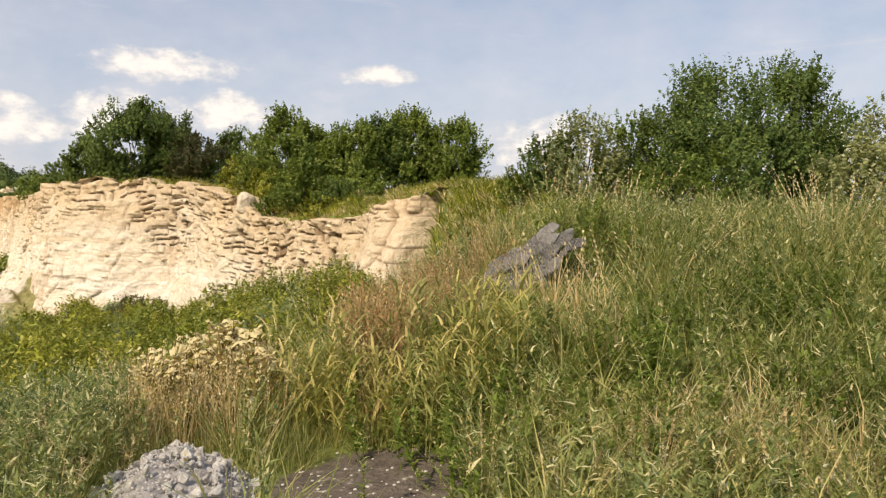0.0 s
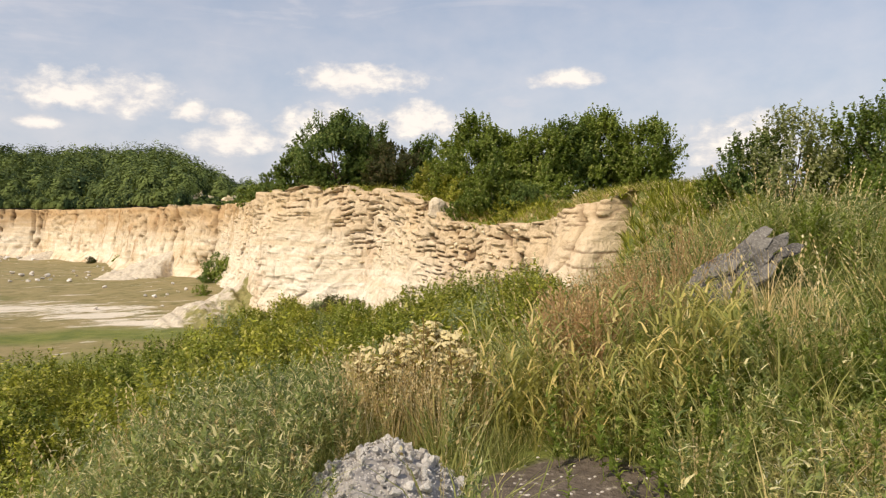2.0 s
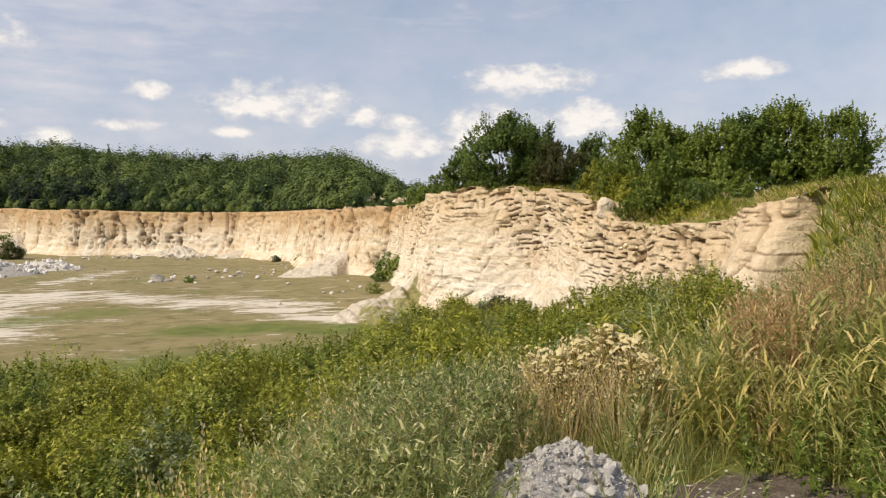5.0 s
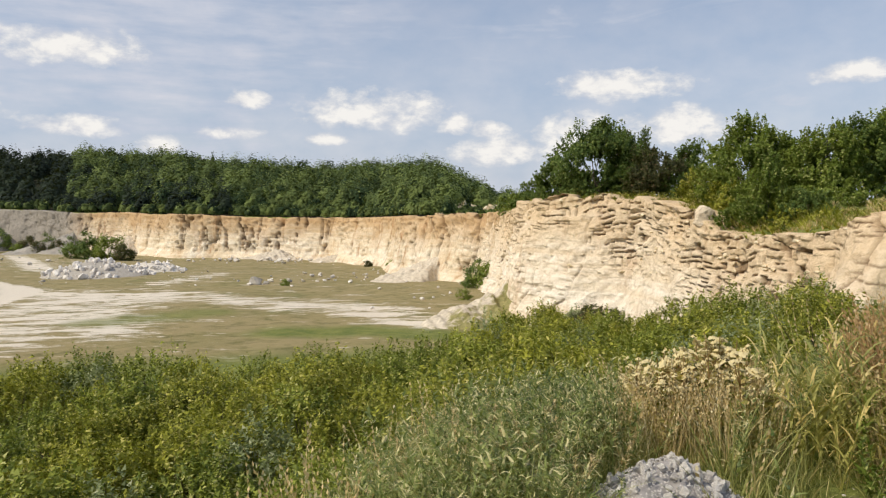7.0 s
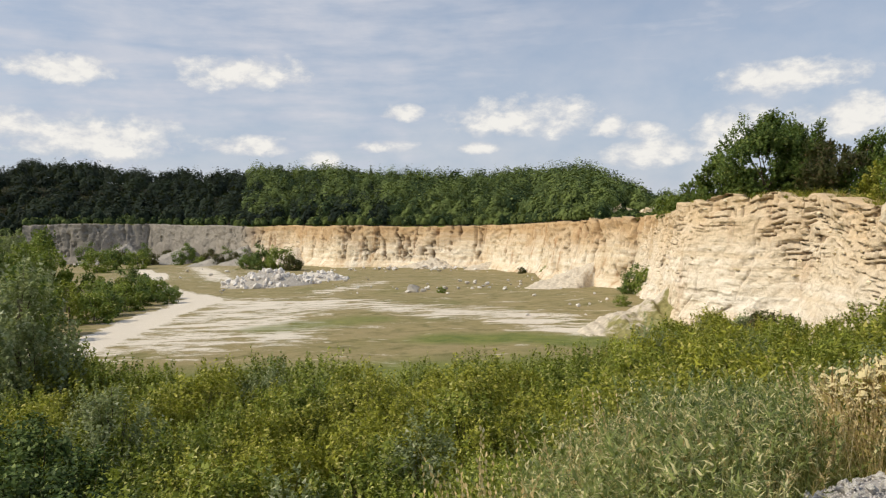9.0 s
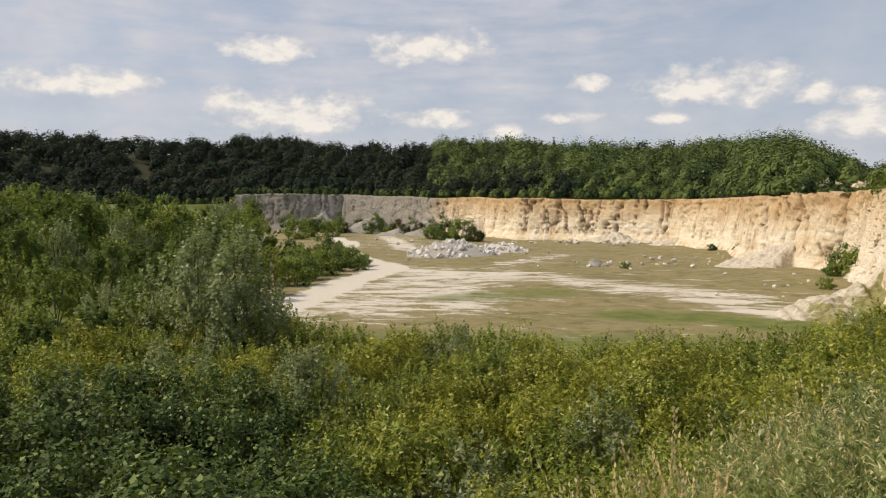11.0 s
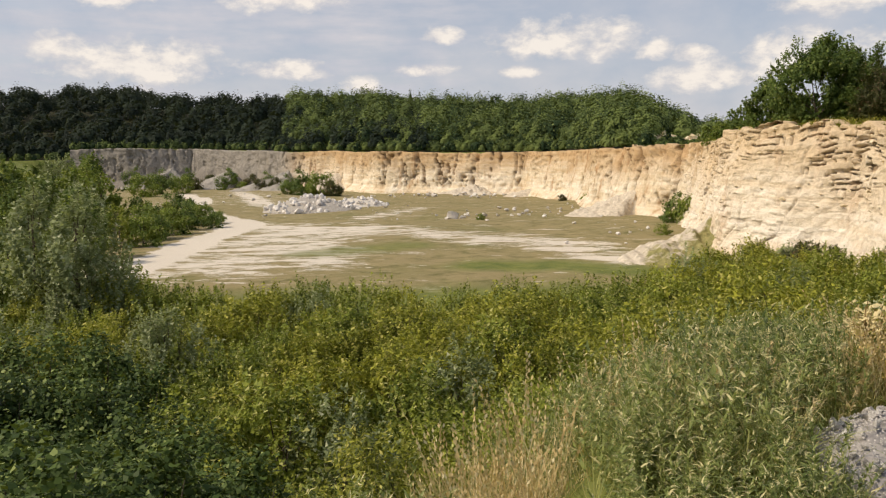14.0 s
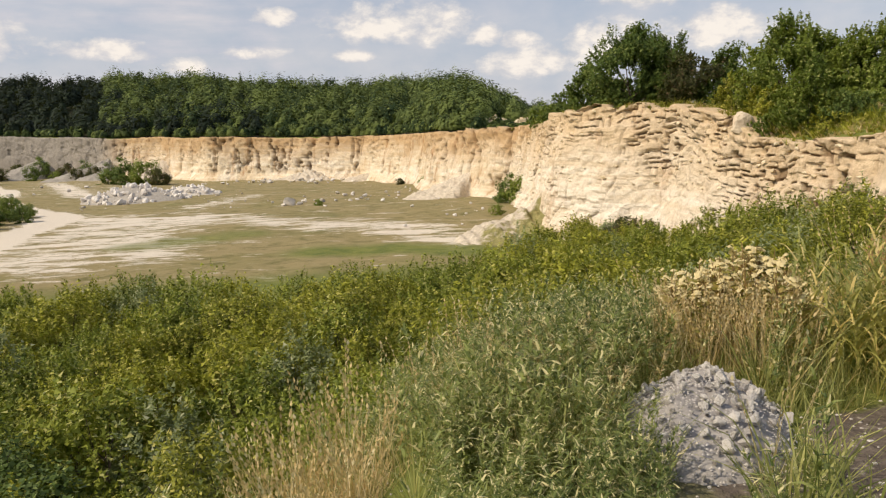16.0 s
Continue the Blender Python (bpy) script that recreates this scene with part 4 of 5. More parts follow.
def weeds():
    r = np.random.default_rng(51)
    herbs = [herb(r, .64, 56, .085, .105) for _ in range(8)]
    fine = [herb(r, .55, 60, .062, .115) for _ in range(7)]
    tufts = [tuft(r, .66, 15, .0055, .5) for _ in range(8)]
    tall = [seeded(r, .95) for _ in range(5)]

    def size(n, lo=.7, hi=1.25):
        return r.uniform(lo, hi, n)

    def on_bank(a, d):
        x, y = polar(a, d)[:2]
        return a < np.interp(d, [2.5, 5, 9, 14], [4, 2, -8, -15]) and float(near_line(x, y, SLAB_LINE)) > .75 and not (-19.5 < a < -2 and 4.5 < d < 6.6)

    n = 1650
    stuff("bank_weeds", scatter(r, herbs, spots_in(r, n, -62, 3, 2.9, 13.5, on_bank), size(n)), WEED, "tall green leafy weeds covering the bank", "weeds")
    n = 1500
    stuff("bank_grass", scatter(r, tufts, spots_in(r, n, -62, 3, 2.9, 14, on_bank), size(n)), GRASS, "long green grass among the weeds on the bank", "grass")
    n = 90
    stuff("seeding_grass", scatter(r, tall, spots_in(r, n, -62, 10, 3.2, 14, on_bank), size(n, .7, 1.15), .2), STRAW, "pale seeding grass stalks on the bank", "grass")
    n = 560
    stuff("low_bank_weeds", scatter(r, fine, spots_in(r, n, -45, -10, 2.9, 4.8), size(n, .6, 1.0)), GRASS, "pale flowering weeds at the foot of the bank", "weeds")
    spots = [(x, y) for x, y in spots_in(r, 900, -27, -15, 5, 10.5) if float(near_line(x, y, SLAB_LINE)) < .85][:170]
    stuff("slab_weeds", scatter(r, fine, spots, size(len(spots), .4, .7)), WEED, "low green weeds round the grey slabs", "weeds")
    n = 90
    stuff("dry_stalks", scatter(r, tall, [polar(r.uniform(-3.5, 8), r.uniform(5.2, 6.1))[:2] for _ in range(n)], size(n, .55, .8), .12), STRAW, "golden dry stalks under the cream flowers", "dry weeds")
    n = 950
    stuff("slope_weeds", scatter(r, fine + herbs, spots_in(r, n, 7, 46, 3.6, 8.5, lambda a, d: d < np.interp(a, [7, 20, 34, 46], [9, 8, 6.6, 5]) and not (28 < a < 40.5 and d < 4.8)), size(n, .7, 1.2)), WEED, "grey-green leafy weeds on the slope", "weeds")
    n = 300
    stuff("front_weeds", scatter(r, fine + herbs, spots_in(r, n, 9, 50, 2.5, 4.0, lambda a, d: not 27 < a < 41.5), size(n, .45, .85)), WEED, "green leafy weeds before the slope", "weeds")
    n = 190
    stuff("heap_weeds", scatter(r, herbs + fine, spots_in(r, n, -10, 14, 2.4, 3.9), size(n, .25, .5)), WEED, "small green weeds beside the rubble heap", "weeds")
    n = 480
    stuff("slope_grass", scatter(r, tufts, spots_in(r, n, 6, 44, 3.4, 8.5, lambda a, d: d < np.interp(a, [7, 20, 34, 46], [9, 8, 6.6, 5]) and not (28 < a < 41 and d < 4.8)), size(n, .5, .9)), GRASS, "long grass among weeds on the slope", "grass")
    n = 900
    stuff("low_grass", scatter(r, tufts, spots_in(r, n, -16, 24, 3.6, 7.0), size(n, .3, .6)), GRASS, "short grass between stones and weeds", "grass")
    n = 420
    stuff("back_weeds", scatter(r, herbs, spots_in(r, n, -16, 10, 6.6, 13), size(n, .6, .95)), WEED, "green weeds behind the flowering clump", "weeds")
    n = 80
    stuff("rust_weeds", scatter(r, tall, [polar(r.normal(-10.6, .9), r.uniform(5.6, 6.6))[:2] for _ in range(n)], size(n, .8, 1.05), .08), RUST, "rust-brown dry seed stalks beside the slab", "dry weeds")
    n = 150
    stuff("dry_patch", scatter(r, tall, [polar(r.normal(-14.5, 2.2), r.uniform(6.4, 9.5))[:2] for _ in range(n)], size(n, .5, .8), .15), RUST, "pale brown dry stalks beside the slabs", "dry weeds")
    dark = [herb(r, .66, 90, .075, .16) for _ in range(4)]
    spots = [(x, y) for a, d, n in ((-22, 4.4, 45), (-32, 5.4, 60), (-40, 6.8, 60), (-28, 8.4, 60), (-14.5, 5.4, 40), (-47, 5, 40)) for x, y in ((polar(a, d).x + r.normal() * .45, polar(a, d).y + r.normal() * .45) for _ in range(n))]
    stuff("nettle_patches", scatter(r, dark, spots, size(len(spots), .8, 1.15)), TREE_MID, "dark green nettle patches on the bank", "weeds")
    spots = [(x, y) for a, d, n in ((-31, 4.3, 26), (-36, 4.8, 26), (-25, 6.6, 18), (-44, 4.4, 24)) for x, y in ((polar(a, d).x + r.normal() * .3, polar(a, d).y + r.normal() * .3) for _ in range(n))]
    stuff("straw_patches", scatter(r, tufts, spots, size(len(spots), .7, 1.05)), STRAW, "patches of dry yellow grass on the bank", "dry grass")
    n = 130
    stuff("pale_weeds", scatter(r, fine, spots_in(r, n, -48, -24, 2.7, 4.6), size(n, .5, .85), .2), PALE_BLOOM, "cream flowering weeds at the foot of the bank", "weeds")
    n = 150
    stuff("withered_weeds", scatter(r, fine, [polar(r.normal(17, 6), r.uniform(4.4, 7.2))[:2] for _ in range(n)], size(n, .6, .95), .2), STRAW, "withered straw-brown weeds on the slope", "dry weeds")


weeds()


def flowering_plant(seed):
    """A tall stalk that branches into flat cream flower heads."""
    r = np.random.default_rng(seed)
    thing = new("flowering_plant")
    thing.empty_display_size = .1
    high = r.uniform(.78, .86)
    tip = np.r_[r.normal(size=2) * .06, high]
    part("stem", tube(np.array([[0, 0, -.05], tip * [.3, .3, .4], tip * [.8, .8, .8], tip]), [.007, .006, .005, .003], 5), STEM, thing)
    t = r.uniform(.1, .85, 60)
    a = r.uniform(0, 6.283, 60)
    L = r.uniform(.05, .13, 60)
    part("foliage", leaf_quads(r, tip * t[:, None], np.stack([np.cos(a), np.sin(a), r.uniform(-.3, .9, 60)], -1), L, L * .16), REED, thing)
    for k in range(11):
        a, q = r.uniform(0, 6.283), r.uniform(.02, .17)
        c = tip * r.uniform(.86, 1.0) + np.r_[math.cos(a) * q, math.sin(a) * q, -.5 * q + r.uniform(-.05, .06)]
        s = np.linspace(.08, 1, 4)[:, None] * r.uniform(.015, .036)
        b = np.linspace(0, 2 * np.pi, 12, endpoint=False)[None]
        e = s * (1 + .3 * np.sin(b * 5 + k) * (s / s.max()))
        tilt = r.normal(size=2) * .35
        dome = np.stack([np.cos(b) * e, np.sin(b) * e, .5 * (.03 - s) + r.normal(size=e.shape) * .005 + np.cos(b) * e * tilt[0] + np.sin(b) * e * tilt[1]], -1)
        fl = (c + dome.reshape(-1, 3), grid_faces(4, 12, True))
        head = part("flower_head", fl, PETAL, thing, "flat cream-yellow flower head")
        s = np.linspace(0, 1, 3)[:, None]
        part("stalk", tube(tip * .75 + (c - tip * .75) * s, [.003, .0025, .002], 4), STEM, head)
    return tagged(thing, "tall plant with flat cream-yellow flower heads", "flower", "cream flowers in a clump")


def flower_clump():
    r = np.random.default_rng(61)
    protos = [flowering_plant(600 + k) for k in range(5)]
    for k in range(44):
        a, d = -2.4 + 9.3 * ((k * .618) % 1), r.uniform(5.5, 6.4)
        x, y = polar(a, d)[:2]
        # the clump stands highest in its middle
        s = np.interp(a, [-2.4, -1, .8, 2.4, 4.2, 6.9], [.82, .92, 1.14, 1.08, .97, .86]) * r.uniform(.78, 1.04)
        (stand if k < 5 else again)(protos[k % 5], x, y, s, r.uniform(0, 360), .02)


flower_clump()


def leafy_clump(name, seed, mat, label, category, high, count, width, droop, spread, wide, along=False):
    """A clump of long arching leaves."""
    r = np.random.default_rng(seed)
    thing = new(name)
    thing.empty_display_size = .1
    sets = []
    for s in range(count):
        foot = np.r_[r.normal(size=2) * wide, 0]
        if along:
            tip = foot + np.r_[r.normal(size=2) * .08, high * r.uniform(.7, 1.05)]
            n = 11
            t = np.linspace(.25, 1, n)
            a = r.uniform(0, 6.283, n)
            p = foot + (tip - foot) * t[:, None]
            way = np.stack([np.cos(a) * spread, np.sin(a) * spread, 1 + 0 * a], -1)
            sets.append(blades(r, p, way, .30 * high * r.uniform(.7, 1.2, n), width * r.uniform(.7, 1.2, n), droop * r.uniform(.6, 1.3, n), 4))
            sets.append(blades(r, foot[None], (tip - foot)[None], np.array([np.linalg.norm(tip - foot)]), np.array([.005]), np.array([.02]), 2))
        else:
            v, f = seeded(r, high * 1.1, 4, width) if s % 3 == 0 else tuft(r, high * r.uniform(.5, .95), 11, width, droop, spread)
            sets.append((v + foot, f))
    part("leaves", joined(*sets), mat, thing)
    return tagged(thing, label, category)


def clumps():
    r = np.random.default_rng(71)
    reed = [leafy_clump("reed_clump", 700 + k, (REED, GRASS)[k % 2], ("yellow-green arching reed leaves in a clump", "green arching reed leaves in a clump")[k % 2], "reeds", .8, 17, .0095, .75, .8, .14, True) for k in range(4)]
    spots = [(-4.5, 5.5), (-6.2, 5.7), (-7.6, 5.3), (-9.2, 5.6), (-12.6, 5.0), (-14.6, 4.9), (-16.3, 5.2), (-13.6, 5.7), (-17.8, 5.0), (-15.4, 5.9), (-18.8, 5.7), (-3.0, 6.4), (-8.4, 6.6), (-11.8, 6.4), (-20.5, 5.4), (-2.0, 17.5), (-5.2, 18), (-4.0, 18.6), (-6.6, 17.2)]
    for i, (a, d) in enumerate(spots):
        x, y = polar(a, d)[:2]
        s = r.uniform(.85, 1.1) * (.8 if d < 5.2 else 1) * (2.6 if d > 15 else 1)
        (stand if i < 4 else again)(reed[i % 4], x, y, s, r.uniform(0, 360), .03)
    straw = [leafy_clump("dry_grass_clump", 720 + k, STRAW, "dry straw-coloured grass clump on the slope", "dry grass", .78, 12, .0034, .4, .6, .12) for k in range(3)]
    spots = [(22.0, 5.2), (25.0, 5.0), (38.2, 4.4), (36.8, 4.6), (35.4, 4.3), (34.2, 4.6), (32.8, 4.4), (36.0, 4.1), (31.6, 4.2), (30.2, 4.4), (33.4, 4.1), (37.6, 4.1), (-10.6, 5.3), (-9.8, 5.8), (-9.4, 5.5), (-11.0, 6.2)]
    for i, (a, d) in enumerate(spots):
        x, y = polar(a, d)[:2]
        (stand if i < 3 else again)(straw[i % 3], x, y, r.uniform(.8, 1.1) * (1.1 if a > 29 else .8), r.uniform(0, 360), .02)


clumps()


# ---- stones ----
def stone_mesh(name, seed, mat, rough=.3, cuts=2, flat=(1, 1, 1)):
    """A broken stone, about 1 across: a ball cut by random planes and roughened."""
    r = np.random.default_rng(seed)
    bm = bmesh.new()
    bmesh.ops.create_icosphere(bm, subdivisions=cuts, radius=.5)
    planes = [(Vector(n), r.uniform(.2, .38)) for n in ball(r, 11)]
    for v in bm.verts:
        for n, d in planes:
            over = v.co.dot(n) - d
            if over > 0:
                v.co -= n * over
        v.co += v.co.normalized() * (noise.noise(v.co * 4 + Vector((seed, 0, 0))) * rough * .2)
        v.co = Vector((v.co.x * flat[0], v.co.y * flat[1], v.co.z * flat[2]))
    me = bpy.data.meshes.new(name)
    bm.to_mesh(me)
    bm.free()
    me.materials.append(mat)
    return me


def heap(name, x, y, wide, deep, high, mat, stone_mat, count, stone, label, seed, turn=0):
    """A heap of rubble: a lumpy mound with stones bedded in it."""
    r = np.random.default_rng(seed)
    thing = new(name)
    z0 = height_xy(x, y)
    rows, cols = (54, 120) if stone < .4 else (24, 50)
    s = np.linspace(0, 1.15, rows)[:, None]
    a = np.linspace(0, 2 * np.pi, cols, endpoint=False)[None]
    ragged = 1 + .14 * np.sin(a * 3 + seed) + .08 * np.sin(a * 7 + 2 * seed)
    X, Y = s * ragged * np.cos(a) * wide / 2, s * ragged * np.sin(a) * deep / 2

    def top(px, py):
        q = np.hypot(px / (wide / 2), py / (deep / 2)) + 1e-6
        return high * np.clip(1 - q ** (1.7 if stone > .4 else 2.6), -.4, 1) * (1 + .18 * waves(px / wide * 6, py / deep * 6, 1.6, seed)) + high * .05 * waves(px / wide * 20, py / deep * 20, 1.9, seed + 1) + high * .022 * waves(px / wide * 60, py / deep * 60, 1.9, seed + 2)

    v = np.stack([X, Y, top(X, Y) - .02], -1)
    part("mound", mesh_from("mound", v.reshape(-1, 3), grid_faces(rows, cols, True), mat, True), None, thing)
    shapes = [stone_mesh("stone", seed * 10 + k, stone_mat, cuts=1 if stone > .4 else 2) for k in range(6)]
    for k in range(count):
        q, b = math.sqrt(r.uniform(0, 1)) * 1.02, r.uniform(0, 6.283)
        px, py = q * math.cos(b) * wide / 2, q * math.sin(b) * deep / 2
        st = part("stone", shapes[k % 6], None, thing)
        d = stone * (r.uniform(.2, 1.0) ** 2.0 * 2.1 if stone > .4 else .5 + 2.3 * r.uniform(0, 1) ** 2.4)
        st.matrix_basis = Matrix.LocRotScale((px, py, float(top(np.array(px), np.array(py))) + d * (.05 if stone > .4 else .1)), Euler(r.uniform(0, 6, 3)), (d, d * r.uniform(.6, 1), d * r.uniform(.5, .8)))
    if stone < .4:
        grit = []
        for k in range(1800):
            q, b = math.sqrt(r.uniform(0, 1)) * 1.0, r.uniform(0, 6.283)
            px, py = q * math.cos(b) * wide / 2, q * math.sin(b) * deep / 2
            d = r.uniform(.003, .011)
            v = np.array([[1, 0, -.2], [-.5, .8, 0], [-.5, -.8, .1], [.1, .1, .9]]) * d * r.uniform(.6, 1.2, (4, 3)) + [px, py, float(top(np.array(px), np.array(py)))]
            grit.append((v, np.array([[0, 1, 3], [1, 2, 3], [2, 0, 3]])))
        tagged(part("gravel", joined(*grit), stone_mat, thing, "small loose gravel"), kind="stuff")
    thing.matrix_basis = pose(x, y, z0, 0, 0, turn)
    return tagged(thing, label, "rubble heap")


p = polar(4.9, 4.3)
heap("rubble_heap", p.x, p.y, .96, 1.55, .27, MORTAR, RUBBLE, 290, .04, "small grey heap of crushed limestone among weeds", 81)
p = polar(42.9, 130)
heap("rubble_heap", p.x, p.y, 17, 13, 2.3, GREY_STONE, RUBBLE, 295, .95, "large grey heap of broken rock on the quarry floor", 83, 40)
p = polar(39.4, 142)
heap("rubble_heap", p.x, p.y, 11, 7, 1.6, GREY_STONE, RUBBLE, 120, .9, "low heap of broken rock on the quarry floor", 85, 30)


def boulders():
    r = np.random.default_rng(91)
    shapes = [stone_mesh("boulder", 900 + k, (GREY_STONE, RUBBLE)[k % 2], flat=(1, .8, .7)) for k in range(6)]
    rows = [(32.2, 103, 2.6), (31.6, 104, 1.2), (32.8, 102, 1.0)]
    for c, d, sp, ds, n, big in ((31, 105, 2.0, 5, 16, .9), (26.5, 117, 2.6, 5, 26, .9), (22.6, 114, 2.6, 7, 26, .9), (36, 120, 5, 12, 18, .6), (33, 178, 4.5, 7, 40, 1.6), (28, 170, 3, 6, 26, 1.5), (22, 136, 2, 5, 18, 1.1), (19, 82, 2.0, 8, 16, .6), (48, 190, 3, 20, 22, 1.2), (41, 140, 5, 12, 24, .8), (14.0, 72, 1.2, 5, 12, .7)):
        for _ in range(n):
            rows.append((r.normal(c, sp), r.normal(d, ds), big * r.uniform(.3, 1.0) ** 1.8 * 1.35))
    for k, (a, d, s) in enumerate(rows):
        d = min(d, float(rim_at(a)) - 5)
        x, y = polar(a, d)[:2]
        b = tagged(new("boulder", shapes[k % 6]), ("grey broken boulder lying on the quarry floor", "pale limestone boulder lying on the quarry floor")[k % 2], "boulder", "boulders on the quarry floor")
        b.matrix_basis = Matrix.LocRotScale((x, y, height_xy(x, y) + s * .15), Euler((r.uniform(-.3, .3), r.uniform(-.3, .3), r.uniform(0, 6))), (s, s, s * r.uniform(.7, 1)))


boulders()


def pebbles():
    """Small stones strewn about the heap and the bare earth."""
    r = np.random.default_rng(93)
    bm = bmesh.new()
    for k in range(420):
        x, y = (r.normal(-.35, .75), r.normal(4.2, .7)) if k % 2 else (r.normal(.75, .5), r.normal(4.2, .55))
        s = r.uniform(.003, .011)
        made = bmesh.ops.create_icosphere(bm, subdivisions=1, radius=s)["verts"]
        for v in made:
            v.co = Vector((v.co.x * 1.3, v.co.y, v.co.z * .7)) * (1 + .3 * noise.noise(v.co * 60 + Vector((k, 0, 0)))) + Vector((x, y, height_xy(x, y) + s * .3))
    me = bpy.data.meshes.new("pebbles")
    bm.to_mesh(me)
    bm.free()
    me.materials.append(RUBBLE)
    tagged(new("pebbles", me), "small pale pebbles strewn on the earth", "pebbles", kind="stuff")


pebbles()


def slab_outcrop():
    """Weathered grey slabs that break out of the bank."""
    r = np.random.default_rng(95)
    thing = new("slab_outcrop")
    a, b = polar(-19.6, 6.8), polar(-24.2, 7.4)
    base = Vector((a.x, a.y, height_xy(a.x, a.y)))
    end = Vector((b.x, b.y, base.z + .42))
    shapes = [stone_mesh("slab", 950 + k, SLAB, .35, 3, (1.25, .36, .10)) for k in range(6)]
    run = end - base
    along = run.normalized()
    side = along.cross(Vector((0, 0, 1))).normalized()
    for k in range(24):
        t = (k + .5) / 24
        s = part("slab", shapes[k % 6], None, thing, "pale chipped slab" if k % 4 == 3 else "")
        row = k % 4
        q = run * t + side * (-.1 + .09 * row + r.normal() * .03) + Vector((0, 0, .02 + .055 * (3 - row) + r.normal() * .015))
        lean = Euler((.55 + r.normal() * .12, -math.asin(along.z) - .05 + r.normal() * .06, math.atan2(run.y, run.x) + r.normal() * .08))
        s.matrix_basis = Matrix.LocRotScale(q, lean, Vector((r.uniform(.25, .5), r.uniform(.4, .7), r.uniform(.35, .7))))
    thing.location = base
    return tagged(thing, "weathered dark grey rock slabs on the bank", "rock")


slab_outcrop()

# ---- scree at the foot of the faces ----
def scree_material(name, dark, light):
    m, n = material(name)
    at = n.add("ShaderNodeNewGeometry").outputs["Position"]
    green = n.attribute("turf")
    fine, broad = n.noise(at, 2.2, 7.0, .65), n.noise(at, .6, 6.0, .65)
    col = n.ramp(fine, (.3, dark), (.7, light))
    grass = n.ramp(fine, (.3, (.17, .165, .06)), (.7, (.36, .32, .14)))
    cover = n.math("ADD", green, n.math("MULTIPLY_ADD", broad, 1.8, -.75))
    finish(n, surface(n, n.mix(n.ramp(cover, (.4, 0.0), (.6, 1.0)), col, grass), .95, fine, .15))
    return m


SCREE = scree_material("scree", (.42, .36, .28), (.72, .64, .52))
GREY_SCREE = scree_material("grey_scree", (.24, .22, .19), (.44, .41, .36))


def scree(az, d, apex, reach, label, seed, lean=(0, 0), green=None, mat=None):
    """A cone of fallen stone leaning on the face; its outline is uneven."""
    c = polar(az, d)
    rows, cols = 60, 150
    s = np.linspace(0, 1, rows)[:, None]
    a = np.linspace(0, 2 * np.pi, cols, endpoint=False)[None]
    R = reach * (1 + .16 * np.sin(a * 3 + seed) + .1 * np.sin(a * 5 + 2 * seed))
    X = c.x + s * R * np.cos(a) + lean[0] * s
    Y = c.y + s * R * np.sin(a) + lean[1] * s
    hill = (1 - s ** .85) * (apex - FLOOR + .5)
    Z = FLOOR - .5 + hill + (waves(X, Y, .8, seed) * .45 + waves(X, Y, 2.4, seed) * .3 + waves(X, Y, 6.0, seed) * .14) * smooth(1, .8, s)
    me = mesh_from("scree", np.stack([X, Y, Z], -1).reshape(-1, 3), grid_faces(rows, cols, True), mat or SCREE, True)
    side = (np.cos(a - radians(green)) * .65 - .12) * np.ones_like(s) if green is not None else np.zeros_like(X)
    set_field(me, "turf", side)
    return tagged(new("scree_cone", me), label, "scree", kind="")


scree(12.1, 64.5, -2.2, 5.4, "pale scree slope with grass against the quarry face", 3, (-2.6, -6.0), -75)
scree(18.2, 113, -2.0, 7.2, "cone of pale scree against the far quarry face", 7, (-4, -3))
scree(25.2, 176, -3.0, 10, "low scree fan under the far quarry face", 9)
scree(30.8, 184, -3.2, 9, "low scree fan under the rusty quarry face", 11)
scree(40.6, 240, .5, 11, "scree slope under the far quarry face", 13, (3, -5))
scree(44.4, 256, .6, 12, "grey scree slope at the end of the quarry", 15, (-4, -6), mat=GREY_SCREE)
scree(48.5, 292, 1.2, 12, "grey scree slope at the end of the quarry", 17, (-4, -6), mat=GREY_SCREE)
scree(52.5, 318, 2.2, 14, "grey scree slope at the end of the quarry", 19, (-4, -6), mat=GREY_SCREE)
p = polar(16.6, 172)
heap("rock_outcrop", p.x, p.y, 15, 5, 2.4, BLOCK, BLOCK, 40, 1.6, "pale rock outcrop on the wooded plateau", 87, 10)
p = polar(14.6, 168)
heap("rock_outcrop", p.x, p.y, 6, 4, 2.2, BLOCK, BLOCK, 20, 1.4, "pale rock outcrop on the wooded plateau", 88, 10)


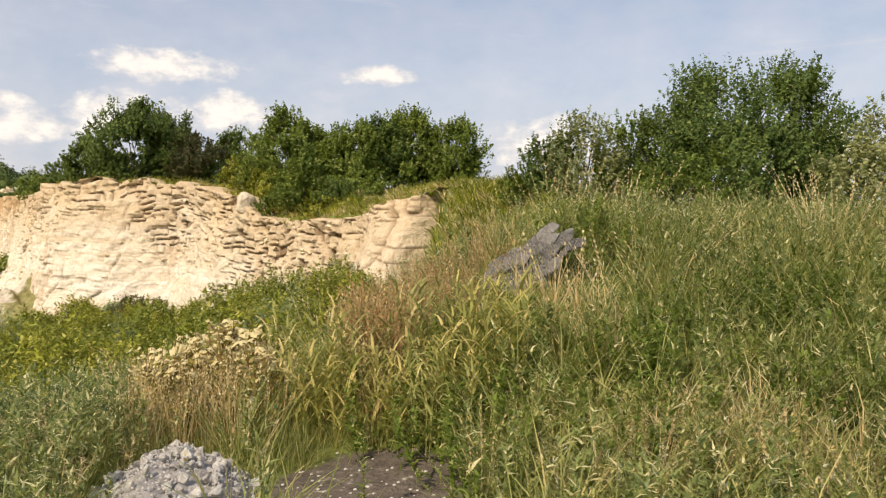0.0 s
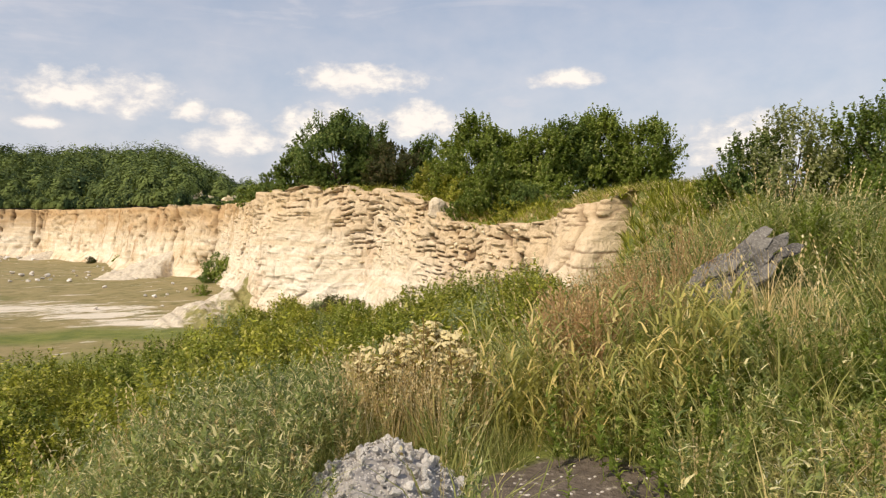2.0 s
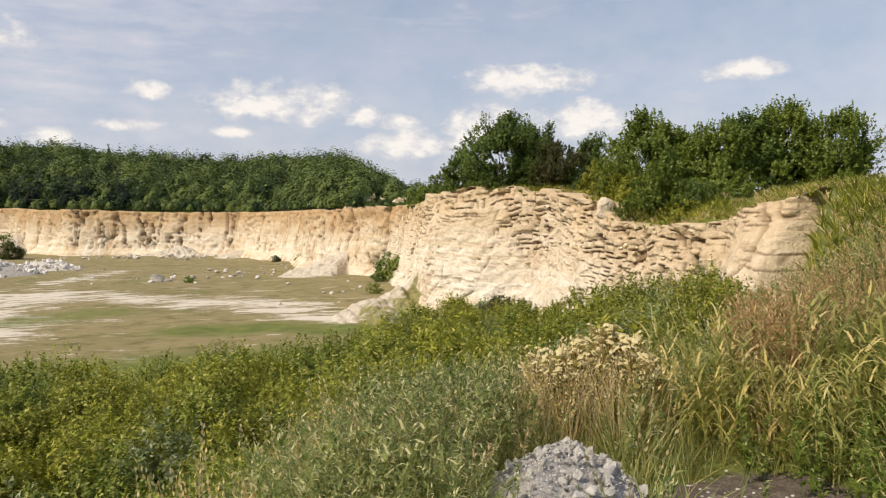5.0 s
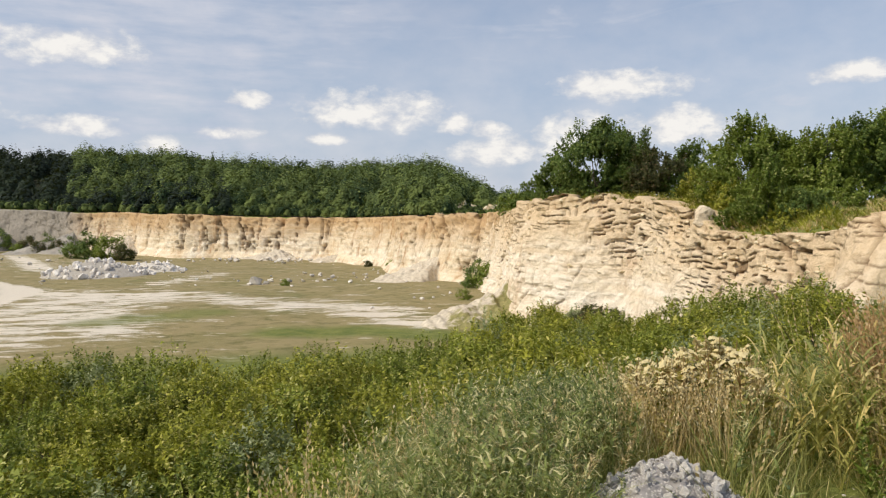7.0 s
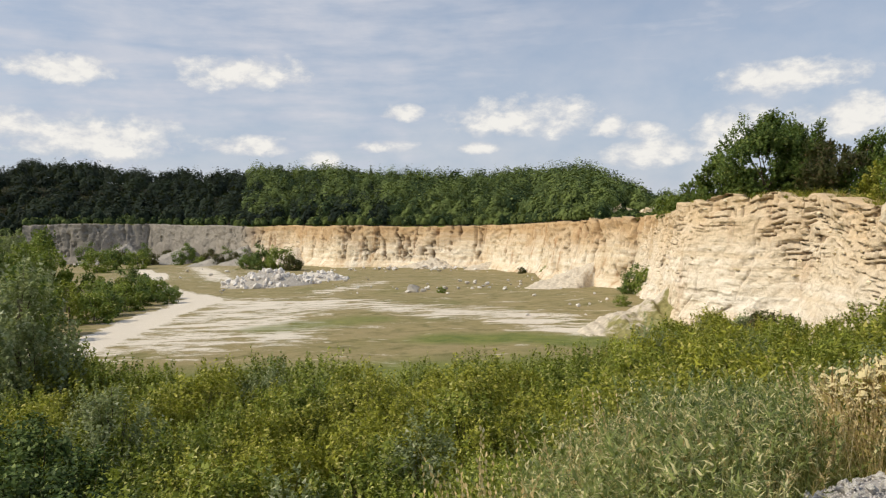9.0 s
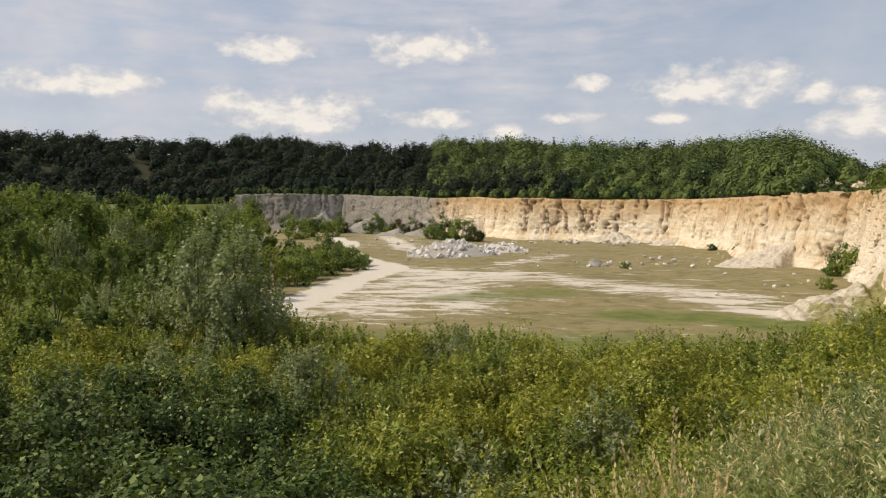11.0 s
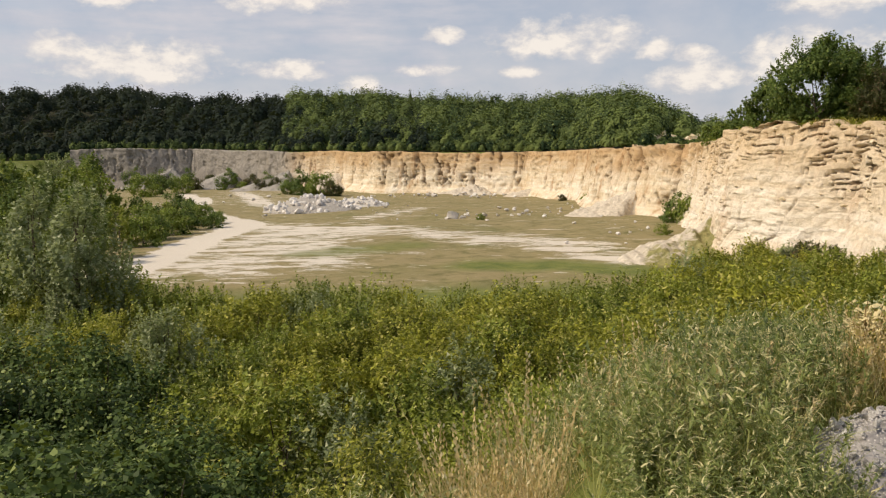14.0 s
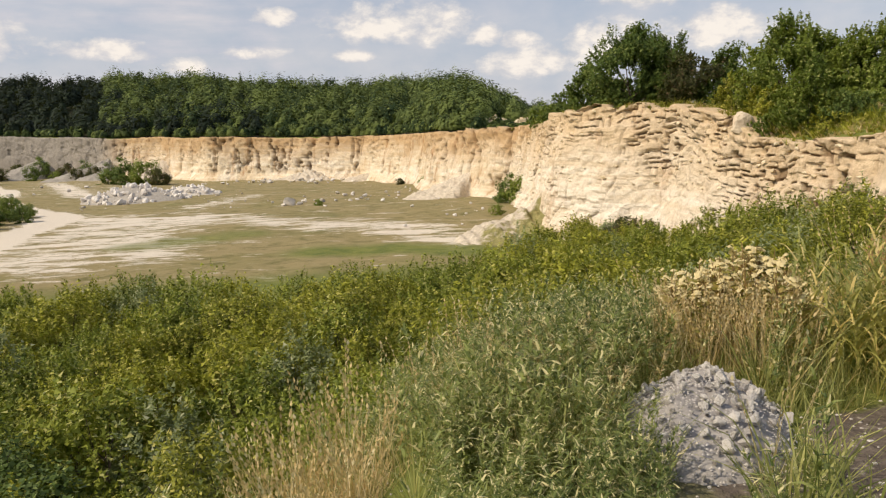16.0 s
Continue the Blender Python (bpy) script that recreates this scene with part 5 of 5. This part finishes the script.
# ---- loose ledge stones on the near face ----
def ledge_stones():
    r = np.random.default_rng(97)
    u, q, out, heads, top = near_line_data
    shapes = [stone_mesh("ledge_stone", 970 + k, BLOCK, .15, 1, (.9, .5, .5)) for k in range(8)]
    for k in range(240):
        i = int(r.integers(len(u) * .03, len(u) * .80))
        t = r.uniform(.35, 1.0) ** .8
        z = FLOOR + (top[i] - FLOOR) * t
        off = 1.9 * (1 - t) ** 1.5 + 1.1 + float(waves(u[i], z * .6, .28, 14) * .75 + waves(u[i], z, .9, 15) * .3)
        ob = part("ledge_stone", shapes[k % 8], None, near_face)
        s = r.uniform(.25, .7)
        head = math.atan2(out[i, 1], out[i, 0]) + math.pi / 2
        ob.matrix_basis = Matrix.LocRotScale((q[i, 0] + out[i, 0] * off, q[i, 1] + out[i, 1] * off, z), Euler((r.normal() * .06, r.normal() * .08, head + r.normal() * .2)), (s * 1.3, s, s * r.uniform(.6, 1.1)))
    prow = part("prow_stone", stone_mesh("prow_stone", 993, ROCK, .6, 3, (1.0, .7, .8)), None, near_face, "pale leaning block on the rim")
    prow.matrix_basis = Matrix.LocRotScale(polar(-.8, 45.6, 2.2), Euler((.2, .5, .4)), Vector((1.7, 1.6, 2.0)))


ledge_stones()


# ---- rough grass along the rims ----
def rim_grass():
    r = np.random.default_rng(99)
    tufts = [tuft(r, .55, 16, .018, .5, .6) for _ in range(6)]
    spots, sizes = [], []
    for k in range(1500):
        a = r.uniform(-22, 13.5)
        x, y = polar(a, float(rim_at(a)) + .7 + abs(r.normal() * 3.5))[:2]
        spots.append((x, y))
        sizes.append(r.uniform(.6, 1.5))
    for k in range(1500):
        x, y = polar(r.uniform(-26, -13), r.uniform(17, 36))[:2]
        spots.insert(int(r.integers(len(spots))), (x, y))
        sizes.append(r.uniform(.5, 1.1))
    u, q, out, heads, top = near_line_data
    edge = []
    for k in range(900):
        i = int(r.integers(len(u)))
        if waves(u[i], 0.0, .5, 33) < -.25:
            continue
        off, s = r.uniform(-1.2, .95), r.uniform(.35, .9)
        v, f = tufts[k % 6]
        edge.append((v * s + [q[i, 0] + out[i, 0] * off, q[i, 1] + out[i, 1] * off, top[i] - .12], f))
    stuff("edge_grass", joined(*edge), OLIVE, "rough grass hanging over the quarry edge", "grass")
    half = len(spots) * 2 // 3
    stuff("rim_grass", scatter(r, tufts, spots[:half], sizes[:half]), OLIVE, "rough olive grass along the quarry rim", "grass")
    stuff("dry_rim_grass", scatter(r, tufts, spots[half:], sizes[half:]), STRAW, "dry straw-coloured grass along the quarry rim", "dry grass")


rim_grass()
